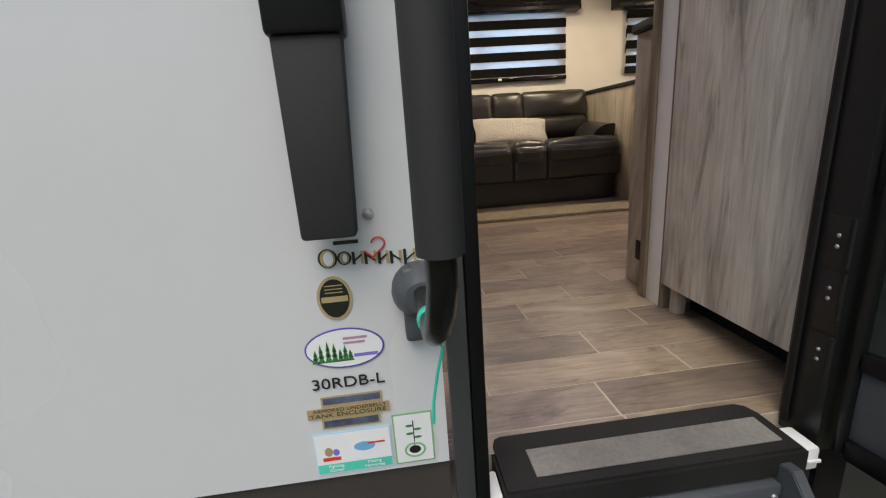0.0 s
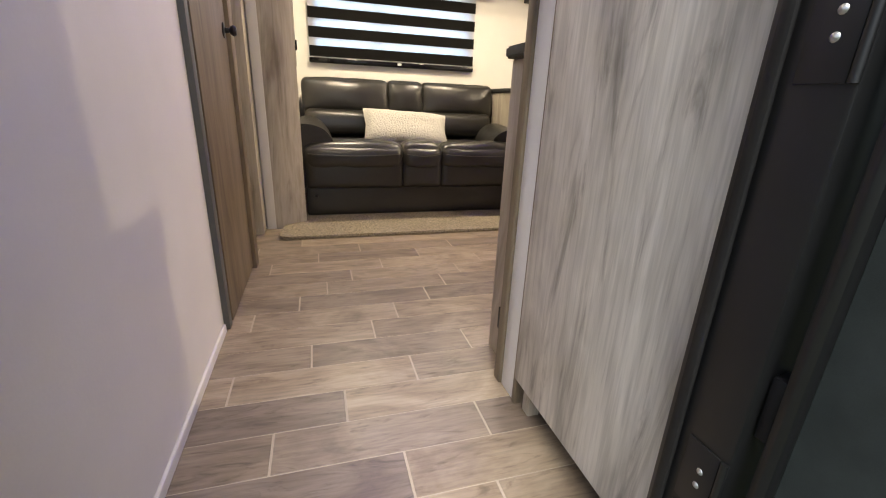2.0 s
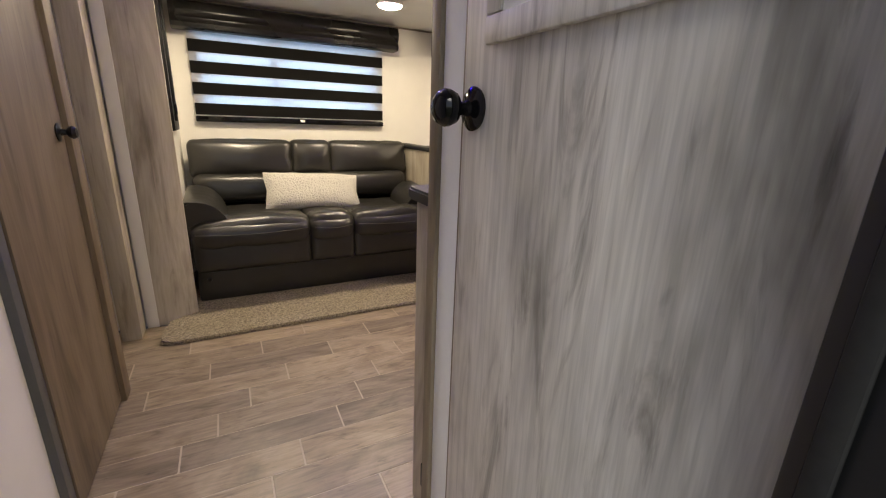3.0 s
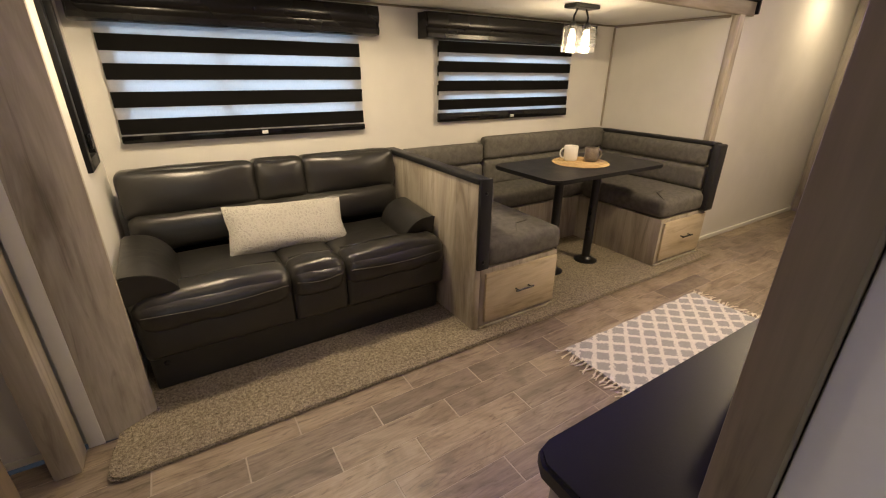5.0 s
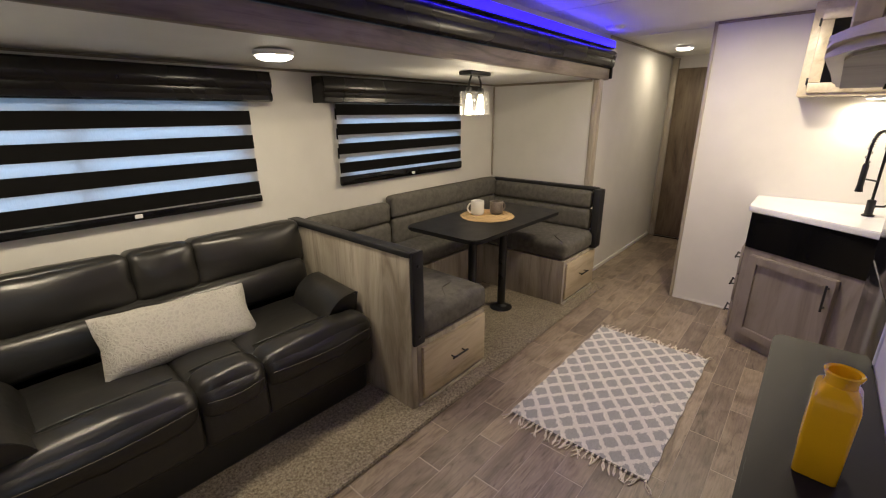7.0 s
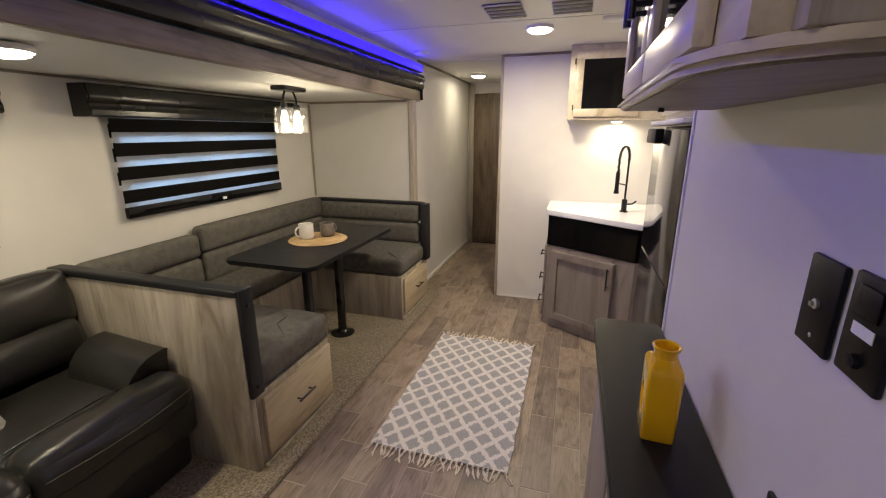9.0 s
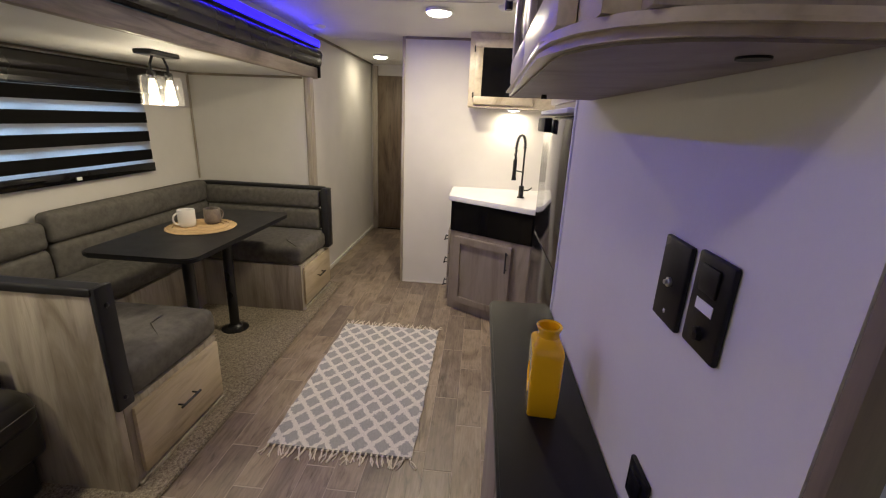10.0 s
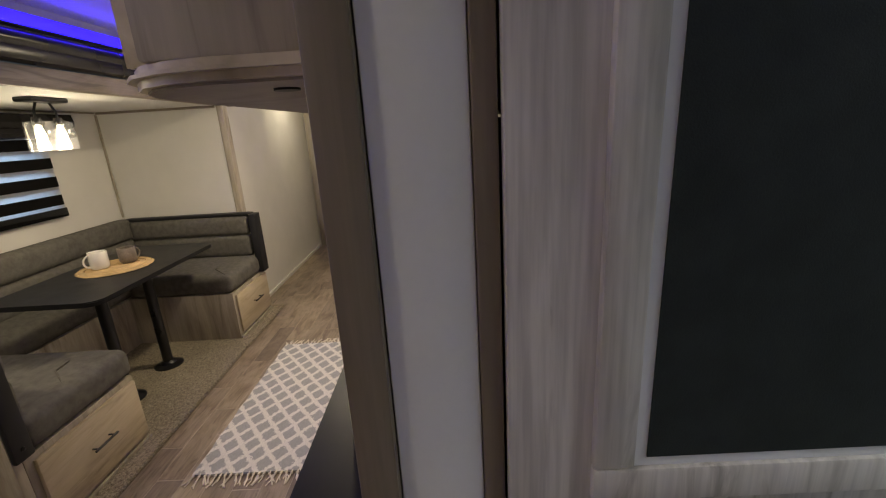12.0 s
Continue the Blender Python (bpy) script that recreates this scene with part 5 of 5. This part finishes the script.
def carved(bm, cutters):
    """The mesh less the cutters."""
    made = []
    for k, b in enumerate([bm] + cutters):
        me = bpy.data.meshes.new("carving")
        b.to_mesh(me)
        b.free()
        ob = bpy.data.objects.new("carving", me)
        scene.collection.objects.link(ob)
        made.append(ob)
        if k:
            mod = made[0].modifiers.new("cut", "BOOLEAN")
            mod.operation, mod.solver, mod.object = "DIFFERENCE", "EXACT", ob
    bpy.context.view_layer.update()
    me = bpy.data.meshes.new_from_object(made[0].evaluated_get(bpy.context.evaluated_depsgraph_get()))
    out = bmesh.new()
    out.from_mesh(me)
    for ob in made:
        bpy.data.objects.remove(ob)
    return out


hollows = []
for side in (-1, 1):
    hb = bmesh.new()
    bmesh.ops.create_uvsphere(hb, u_segments=24, v_segments=14, radius=1.0)
    for v in hb.verts:
        v.co = Vector((v.co.x * 0.021, side * 0.031 + v.co.y * 0.013, 0.066 + v.co.z * 0.034))
    hollows.append(hb)
bm = carved(vase_body(), hollows)
bm.transform(TURN)
part("body", bm, YELLOW, bt)


def wall_plate(name, x0, x1, z0, z1, label, cat):
    p = thing(name, ((x0 + x1) / 2, 1.611, z0), label, cat, "wall plates")
    part("plate", boxed(x0, 1.6105, z0, x1, 1.618, z1, 0.003), BLACKP, p)
    return p


wp = wall_plate("wall_jack_plate", 1.323, 1.389, 1.201, 1.307, "gloss black wall plate with a small jack", "wall plate")
part("jack", lathe(bmesh.new(), [(0.006, 0), (0.006, 0.003), (0.003, 0.004), (0.003, 0.007), (0, 0.007)], (1.356, 1.618, 1.254), 14, (0, 1, 0)), ALU, wp)
part("screw", lathe(bmesh.new(), [(0.003, 0), (0, 0.0015)], (1.356, 1.618, 1.216), 10, (0, 1, 0)), ALU, wp)
wp = wall_plate("wall_control_plate", 1.240, 1.306, 1.207, 1.312, "gloss black wall plate with a white label", "wall plate")
part("label_strip", boxed(1.258, 1.6182, 1.252, 1.290, 1.6190, 1.264), WHITEP, wp, "small white label", smooth=False)
part("rocker", boxed(1.257, 1.6182, 1.272, 1.291, 1.621, 1.302, 0.002), BLACKP, wp)
part("knob", lathe(bmesh.new(), [(0.008, 0), (0.007, 0.005), (0, 0.006)], (1.274, 1.618, 1.228), 14, (0, 1, 0)), BLACKP, wp)
wp = wall_plate("wall_outlet", 1.302, 1.362, 0.932, 0.992, "gloss black wall outlet above the counter", "wall outlet")
part("socket", boxed(1.313, 1.6182, 0.942, 1.351, 1.621, 0.982, 0.003), BLACKP, wp)

# ---- overhead cabinet ----
oc = thing("overhead_cabinet", (1.6, 1.7, 1.4855), "pale oak overhead cabinet with dark glass doors and a rounded end", "overhead cabinet")
oo = [(1.142, 1.612), (1.90, 1.612), (1.90, 1.808), (1.275, 1.812), (1.235, 1.808), (1.200, 1.795), (1.172, 1.772), (1.152, 1.738), (1.144, 1.70)]
part("bottom_shelf", prism(bmesh.new(), oo, 1.488, 1.505, 0.007), WOOD_PALE, oc, "rounded oak bottom shelf")
# Greyish wood underside; the taupe also carries its shade in the colour.
part("underside", prism(bmesh.new(), [(1.155, 1.615), (1.89, 1.615), (1.89, 1.796), (1.275, 1.799), (1.238, 1.795), (1.207, 1.783), (1.182, 1.763), (1.164, 1.732), (1.157, 1.70)], 1.4855, 1.4879), WOOD_TAUPE, oc, "taupe underside, its dimness partly in the colour", smooth=False)
part("end_panel", boxed(1.162, 1.613, 1.5055, 1.185, 1.757, TOP - 0.001, 0.003), WOOD, oc)
part("body", boxed(1.1855, 1.613, 1.5055, 1.895, 1.782, TOP - 0.001), WOOD_PALE, oc, smooth=False)
for x0, x1 in ((1.265, 1.574), (1.582, 1.891)):
    dd = part("cabinet_door", rail_frame(bmesh.new(), x0, x1, 1.512, TOP - 0.012, 1.7825, 1.801, 0.05), WOOD_PALE, oc, "pale oak door frame")
    part("glass", boxed(x0 + 0.05, 1.787, 1.562, x1 - 0.05, 1.792, TOP - 0.062), GLOSS, dd, "dark glass", smooth=False)
    hx = x1 - 0.025 if x0 < 1.4 else x0 + 0.025
    part("handle", tube(bmesh.new(), [(hx, 1.828, 1.60), (hx, 1.828, 1.74)], 0.006, 8), BLACK, dd)
    for z in (1.62, 1.72):
        part("post", tube(bmesh.new(), [(hx, 1.8015, z), (hx, 1.828, z)], 0.0045, 8), BLACK, dd)
part("cable_hole", lathe(bmesh.new(), [(0.012, 0.0), (0.012, 0.002), (0.0, 0.002)], (1.215, 1.66, 1.4835), 18), BLACKP, oc)
part("hook", lathe(bmesh.new(), [(0.006, 0.0), (0.005, 0.008), (0.0, 0.008)], (1.75, 1.74, 1.4775), 12), BLACKP, oc)

# ---- refrigerator ----
rf = thing("refrigerator", (2.5, 1.3, 0.0), "glossy black refrigerator with a reflecting door", "refrigerator")
part("body", boxed(2.130, 0.995, 0.02, 2.69, 1.565, 1.46, 0.004), BLACKP, rf)
FRIDGE = plain("black_glass_door", (0.13, 0.13, 0.135), 0.12, 0.9, var=0.03, scale=5, bumpy=0.0)
part("lower_door", boxed(2.133, 1.566, 0.06, 2.685, 1.602, 0.98, 0.006), FRIDGE, rf)
part("upper_door", boxed(2.133, 1.566, 0.985, 2.685, 1.602, 1.45, 0.006), FRIDGE, rf)
part("hinge_cover", boxed(2.133, 1.55, 1.462, 2.685, 1.622, 1.478, 0.004), WHITEP, rf, "white hinge cover")
part("handle", boxed(2.48, 1.603, 1.40, 2.66, 1.632, 1.452, 0.006), BLACKP, rf)
# black filler strip: the gap's shade is put in as dark colour
structure("trim_fridge_gap", boxed(2.069, 1.45, 0.0, 2.128, 1.560, TOP - 0.001, 0.002), BLACKP, "black strip standing in for the shaded gap between wall and refrigerator", "trim", smooth=True)
of = thing("fridge_overhead_cabinet", (2.5, 1.3, 1.48), "pale oak cabinet above the refrigerator", "overhead cabinet")
part("body", boxed(2.130, 0.995, 1.48, 2.69, 1.57, TOP - 0.001, 0.003), WOOD_PALE, of)
part("cabinet_door", boxed(2.14, 1.571, 1.50, 2.68, 1.588, TOP - 0.015, 0.004), WOOD_PALE, of)

# ---- kitchen corner ----
kc = thing("sink_cabinet", (4.0, 1.7, 0.0), "taupe wood corner sink cabinet with a black apron", "sink cabinet")
K0, K1 = Vector((3.950, 2.042)), Vector((3.615, 1.480))
dk = (K1 - K0).normalized()
nk = Vector((dk.y, -dk.x))
if nk.x > 0:
    nk = -nk
body = [(4.418, 2.045), tuple(K0), tuple(K1), (3.615, 0.995), (4.418, 0.995)]
part("body", prism(bmesh.new(), body, 0.0, 0.635), WOOD_TAUPE, kc, smooth=False)


def kbox(a, b, off0, off1, z0, z1, bev=0.004):
    """A board on the slanting front, from a to b metres along it."""
    bm = bmesh.new()
    pts = [K0 + dk * a + nk * off0, K0 + dk * b + nk * off0, K0 + dk * b + nk * off1, K0 + dk * a + nk * off1]
    return prism(bm, [tuple(p) for p in pts], z0, z1, bev)


part("apron", prism(bmesh.new(), [(p[0] - 0.004, p[1] + 0.002) if i in (1, 2) else p for i, p in enumerate(body)], 0.6355, 0.8525), GLOSS, kc, "gloss black apron", smooth=False)
dd = part("cabinet_door", kbox(0.060, 0.530, 0.0005, 0.018, 0.075, 0.60), WOOD_TAUPE, kc)
for a, b, z0, z1 in ((0.060, 0.112, 0.075, 0.60), (0.478, 0.530, 0.075, 0.60), (0.1125, 0.4775, 0.075, 0.128), (0.1125, 0.4775, 0.547, 0.60)):
    part("rail", kbox(a, b, 0.0182, 0.032, z0, z1, 0.004), WOOD_TAUPE, dd)
hp = K0 + dk * 0.506 + nk * 0.056
part("handle", tube(bmesh.new(), [(hp.x, hp.y, 0.42), (hp.x, hp.y, 0.57)], 0.006, 8), BLACK, dd)
for z in (0.44, 0.55):
    q = K0 + dk * 0.506 + nk * 0.030
    part("post", tube(bmesh.new(), [(q.x, q.y, z), (hp.x, hp.y, z)], 0.0045, 8), BLACK, dd)
for z in (0.53, 0.34, 0.15):
    dw = part("side_drawer", boxed(3.975, 2.0455, z - 0.09, 4.39, 2.0600, z + 0.09, 0.003), WOOD_TAUPE, kc)
    part("handle", tube(bmesh.new(), [(4.03, 2.088, z), (4.17, 2.088, z)], 0.0055, 8), BLACK, dw, "black bar pull")
    for px in (4.05, 4.15):
        part("post", tube(bmesh.new(), [(px, 2.0595, z), (px, 2.088, z)], 0.0045, 8), BLACK, dw)
top = [(4.419, 2.068), (3.985, 2.068), (3.960, 2.052), (3.597, 1.492), (3.59, 1.465), (3.59, 0.99), (4.419, 0.99)]
solid("kitchen_counter_top", prism(bmesh.new(), top, 0.853, 0.890, 0.005), MARBLE, "white marble-look kitchen counter top", "counter top")
fa = thing("kitchen_faucet", (4.04, 1.534, 0.890), "matt black spring kitchen faucet", "faucet")
FX, FY = 4.04, 1.534
part("base", lathe(bmesh.new(), [(0.028, 0), (0.028, 0.006), (0.019, 0.012), (0.019, 0.085), (0.014, 0.09), (0.0, 0.09)], (FX, FY, 0.8905), 20), BLACK, fa)
part("lever", tube(bmesh.new(), [(FX, FY - 0.015, 0.945), (FX - 0.01, FY - 0.05, 0.95), (FX - 0.01, FY - 0.075, 0.97)], 0.006, 10), BLACK, fa)
arc = [(FX, FY, 0.975), (FX, FY, 1.25)] + [(FX - 0.045 + 0.045 * math.cos(a), FY + 0.035 - 0.035 * math.cos(a), 1.26 + 0.085 * math.sin(a)) for a in [math.pi * k / 12 for k in range(13)]] + [(FX - 0.09, FY + 0.07, 1.18)]
part("hose", tube(bmesh.new(), arc, 0.007, 10), BLACK, fa)
coil = []
for k in range(240):
    f = k / 239 * (len(arc) - 2) + 0.999
    i = min(int(f), len(arc) - 2)
    p = Vector(arc[i]).lerp(Vector(arc[i + 1]), min(1.0, f - i))
    a = k * 2 * math.pi / 10
    coil.append(p + Vector((0.012 * math.cos(a), 0.012 * math.sin(a), 0)))
part("spring", tube(bmesh.new(), coil, 0.0022, 6), BLACK, fa)
part("spray_head", lathe(bmesh.new(), [(0.010, 0.06), (0.014, 0.05), (0.014, -0.06), (0.018, -0.09), (0.0, -0.09)], (FX - 0.09, FY + 0.07, 1.12), 16), BLACK, fa)
part("holder", tube(bmesh.new(), [(FX, FY, 1.08), (FX - 0.09, FY + 0.07, 1.10)], 0.005, 8), BLACK, fa)

uc = thing("kitchen_overhead_cabinet", (4.28, 1.6, 1.528), "pale oak kitchen wall cabinet with a dark glass door", "overhead cabinet")
part("body", boxed(4.17, 1.20, 1.528, 4.419, 1.975, TOP - 0.001, 0.003), WOOD_PALE, uc)
bm = bmesh.new()
y0, y1, z0, z1 = 1.50, 1.935, 1.546, TOP - 0.045
for a in ((y0, z0, y1, z0 + 0.055), (y0, z1 - 0.055, y1, z1), (y0, z0 + 0.0555, y0 + 0.055, z1 - 0.0555), (y1 - 0.055, z0 + 0.0555, y1, z1 - 0.0555)):
    box(bm, 4.150, a[0], a[1], 4.1695, a[2], a[3], 0.004)
dd = part("cabinet_door", bm, WOOD_PALE, uc)
part("glass", boxed(4.157, y0 + 0.055, z0 + 0.055, 4.163, y1 - 0.055, z1 - 0.055), GLOSS, dd, "dark glass", smooth=False)
for z in (1.61, 1.92):
    part("hinge", boxed(4.150, 1.9355, z - 0.02, 4.169, 1.945, z + 0.02, 0.002), BLACK, dd)
pk = thing("under_cabinet_light", (4.33, 1.62, 1.506), "round puck light under the kitchen cabinet, lit", "puck light")
part("rim", lathe(bmesh.new(), [(0.05, 0.0215), (0.052, 0.014), (0.046, 0.006)], (4.33, 1.62, 1.506)), WHITEP, pk)
part("lens", lathe(bmesh.new(), [(0.046, 0.008), (0.03, 0.002), (0.0, 0.0)], (4.33, 1.62, 1.506)), LIT, pk, "glowing lens")

# ---- ceiling fittings ----
VENT = plain("vent_shadow_grey", (0.06, 0.052, 0.048), 0.6)
SLAT = plain("vent_slat", (0.30, 0.27, 0.25), 0.5)
ac = thing("ceiling_air_conditioner", (3.0, 2.1, 1.985), "white ceiling air conditioner with two slatted vents", "air conditioner")
prism_ac = prism(bmesh.new(), [(2.70, 1.84), (3.08, 1.84), (3.11, 1.87), (3.11, 2.33), (3.08, 2.36), (2.70, 2.36), (2.67, 2.33), (2.67, 1.87)], 1.985, TOP - 0.001, 0.012)
part("housing", prism_ac, WHITEP, ac)
for yc in (1.955, 2.255):
    v = part("vent", boxed(2.86, yc - 0.085, 1.981, 3.09, yc + 0.085, 1.9845, 0.002), VENT, ac, "brown-grey slatted vent")
    for k in range(5):
        part("rib", boxed(2.86 + k * 0.0555, yc - 0.087, 1.974, 2.867 + k * 0.0555, yc + 0.087, 1.9808, 0.0015), WHITEP, v)
    for k in range(17):
        part("slat", boxed(2.862, yc - 0.082 + k * 0.0100, 1.977, 3.088, yc - 0.0785 + k * 0.0100, 1.9808), SLAT, v, smooth=False)
for x, y, nm, lb in ((4.11, 3.08, "smoke_detector", "small round white ceiling detector"), (3.46, 1.75, "ceiling_vent", "round white ceiling speaker cover")):
    solid(nm, lathe(bmesh.new(), [(0.0, -0.018), (0.045, -0.018), (0.058, -0.010), (0.062, -0.0005)], (x, y, TOP)), WHITEP, lb, "ceiling fitting")

# ---- rug ----
RX0, RX1, RY0, RY1 = 2.335, 3.510, 2.066, 2.724


def rug_material():
    m, n, l, b = nodes_of("grey_white_diamond_weave")
    geo = n.new("ShaderNodeNewGeometry")
    mp = n.new("ShaderNodeMapping")
    mp.inputs["Location"].default_value = (-RX0, -RY0, 0)
    l.new(geo.outputs["Position"], mp.inputs["Vector"])
    nz = n.new("ShaderNodeTexNoise")
    nz.inputs["Scale"].default_value = 95
    l.new(geo.outputs["Position"], nz.inputs["Vector"])
    ad = n.new("ShaderNodeVectorMath")
    ad.operation = "MULTIPLY_ADD"
    l.new(nz.outputs["Color"], ad.inputs[0])
    ad.inputs[1].default_value = (0.030, 0.030, 0)
    l.new(mp.outputs[0], ad.inputs[2])
    sp = n.new("ShaderNodeSeparateXYZ")
    l.new(ad.outputs[0], sp.inputs[0])

    def wave(sock, period, shift):
        """Distance to the nearest line, 0 to 1, of lines a period apart."""
        d = n.new("ShaderNodeMath"); d.operation = "DIVIDE"; l.new(sock, d.inputs[0]); d.inputs[1].default_value = period
        p = n.new("ShaderNodeMath"); p.operation = "PINGPONG"; p.inputs[1].default_value = 0.5
        a = n.new("ShaderNodeMath"); a.operation = "ADD"; a.inputs[1].default_value = shift
        l.new(d.outputs[0], a.inputs[0]); l.new(a.outputs[0], p.inputs[0])
        return p.outputs[0]

    def op(kind, a, b):
        o = n.new("ShaderNodeMath"); o.operation = kind
        for s, v in zip(o.inputs, (a, b)):
            if isinstance(v, float):
                s.default_value = v
            else:
                l.new(v, s)
        return o.outputs[0]

    ax, ay = wave(sp.outputs["X"], 0.1285, 0.0), wave(sp.outputs["Y"], 0.1060, 0.0)
    dist = op("ABSOLUTE", op("SUBTRACT", op("ADD", ax, ay), 0.5), 0.0)
    c = ramp(n, l, dist, [(0.122, (0.76, 0.73, 0.68)), (0.150, (0.39, 0.385, 0.38))])
    wv = noise_node(n, l, coords(n, l, (60, 400, 60), False), 1.0, 3)
    l.new(mixed(n, l, c, ramp(n, l, wv, [(0.3, (0.7,) * 3), (0.65, (1, 1, 1))]), 0.75), b.inputs["Base Color"])
    b.inputs["Roughness"].default_value = 1.0
    bump(n, l, wv, 0.7, 0.004, b)
    return m


rug = thing("rug", ((RX0 + RX1) / 2, (RY0 + RY1) / 2, 0.001), "small woven grey and white diamond rug with fringed ends", "rug")
bm = bmesh.new()
gx, gy = 40, 24
gv = [[bm.verts.new((RX0 + (RX1 - RX0) * i / gx, RY0 + (RY1 - RY0) * j / gy + 0.003 * math.sin(i * 0.9) * (j in (0, gy)), 0.011 + 0.0025 * noise.noise(Vector((i * 0.35, j * 0.35, 0))))) for j in range(gy + 1)] for i in range(gx + 1)]
for i in range(gx):
    for j in range(gy):
        bm.faces.new((gv[i][j], gv[i + 1][j], gv[i + 1][j + 1], gv[i][j + 1]))
r_ = bmesh.ops.extrude_face_region(bm, geom=bm.faces[:])
for v in r_["geom"]:
    if isinstance(v, bmesh.types.BMVert):
        v.co.z = 0.002
bmesh.ops.recalc_face_normals(bm, faces=bm.faces[:])
part("weave", bm, rug_material(), rug)
FR = plain("cream_fringe", (0.74, 0.67, 0.55), 0.95, bumpy=0.0)
rnd = random.Random(4)
for x, sgn, cnt in ((RX0, -1, 27), (RX1, 1, 27)):
    for k in range(cnt):
        y = RY0 + 0.01 + (RY1 - RY0 - 0.02) * k / (cnt - 1) + rnd.uniform(-0.004, 0.004)
        bm = bmesh.new()
        soft(bm, (x + sgn * 0.010, y, 0.009), (0.008, 0.0055, 0.0055), 0.005, (0, 0, 0), 4)
        drift = rnd.uniform(-0.030, 0.022)
        for q in range(rnd.choice((2, 3, 3))):
            ln, sk, bend = rnd.uniform(0.035, 0.075), drift + rnd.uniform(-0.013, 0.013), rnd.uniform(-0.007, 0.007)
            tube(bm, [(x - sgn * 0.004, y, 0.010), (x + sgn * 0.016, y + sk * 0.1, 0.008), (x + sgn * ln * 0.6, y + sk * 0.5 + bend, 0.0055), (x + sgn * ln, y + sk, 0.0035)], 0.0030, 6)
        part("tassel", bm, FR, rug)

# ---- floor planks ----
PHASE = {-1: 0.222, 0: 0.470, 1: 0.295, 2: 0.010, 3: 0.179, 4: 0.384, 5: 0.093, 6: 0.296, 10: 0.26, 11: 0.41, 12: 0.12, 13: 0.33, 14: 0.036}
floor_ob = bpy.data.objects["floor"]
PL, PW, GAP = 0.498, 0.1235, 0.0026
mesh_cache = {}
rnd = random.Random(11)
for k in range(-2, 17):
    y0 = max(0.972, 1.148 + PW * k)
    y1 = min(3.228, 1.148 + PW * (k + 1))
    ph = PHASE.get(k, rnd.uniform(0, PL))
    x = ph - PL * 5
    while x < 6.25:
        a, b = max(-1.5, x), min(6.25, x + PL)
        x += PL
        if b - a < 0.03:
            continue
        if b < 0.18 and y1 < 2.7:
            continue
        if a > 4.5 and y1 < 2.5:
            continue
        if a < 0.18 and y1 < 2.7:
            a = 0.2
        key = (round(b - a, 4), round(y1 - y0, 4))
        if key not in mesh_cache:
            bm = bmesh.new()
            w, h = (b - a) / 2, (y1 - y0) / 2
            box(bm, -w + GAP, -h + 0.0010, -0.0075, w - GAP, h - 0.0010, 0.0, 0.0010, 1)
            mesh_cache[key] = finish("plank", bm, PLANK, False)
        ob = new("plank", mesh_cache[key])
        ob.location = ((a + b) / 2, (y0 + y1) / 2, 0.0)
        ob.parent = floor_ob
        ob.location -= floor_ob.location

# ---- grass under and beside the steps ----
rnd = random.Random(7)
bm = bmesh.new()
for k in range(5200):
    x, y = rnd.uniform(-0.9, 2.2), rnd.uniform(-0.6, 1.6)
    h_, lean, a = rnd.uniform(0.03, 0.10), rnd.uniform(0.0, 0.05), rnd.uniform(0, 6.28)
    dx, dy = math.cos(a), math.sin(a)
    w_ = 0.0035
    q = [bm.verts.new((x - dy * w_, y + dx * w_, GROUND - 0.002)), bm.verts.new((x + dy * w_, y - dx * w_, GROUND - 0.002)),
         bm.verts.new((x + dx * lean * 0.4 + dy * w_ * 0.7, y + dy * lean * 0.4 - dx * w_ * 0.7, GROUND + h_ * 0.6)),
         bm.verts.new((x + dx * lean * 0.4 - dy * w_ * 0.7, y + dy * lean * 0.4 + dx * w_ * 0.7, GROUND + h_ * 0.6)),
         bm.verts.new((x + dx * lean, y + dy * lean, GROUND + h_))]
    bm.faces.new((q[0], q[1], q[2], q[3]))
    bm.faces.new((q[3], q[2], q[4]))
solid("grass", bm, GRASS, "thin green and brown grass blades below the steps", "grass", "stuff", smooth=False)
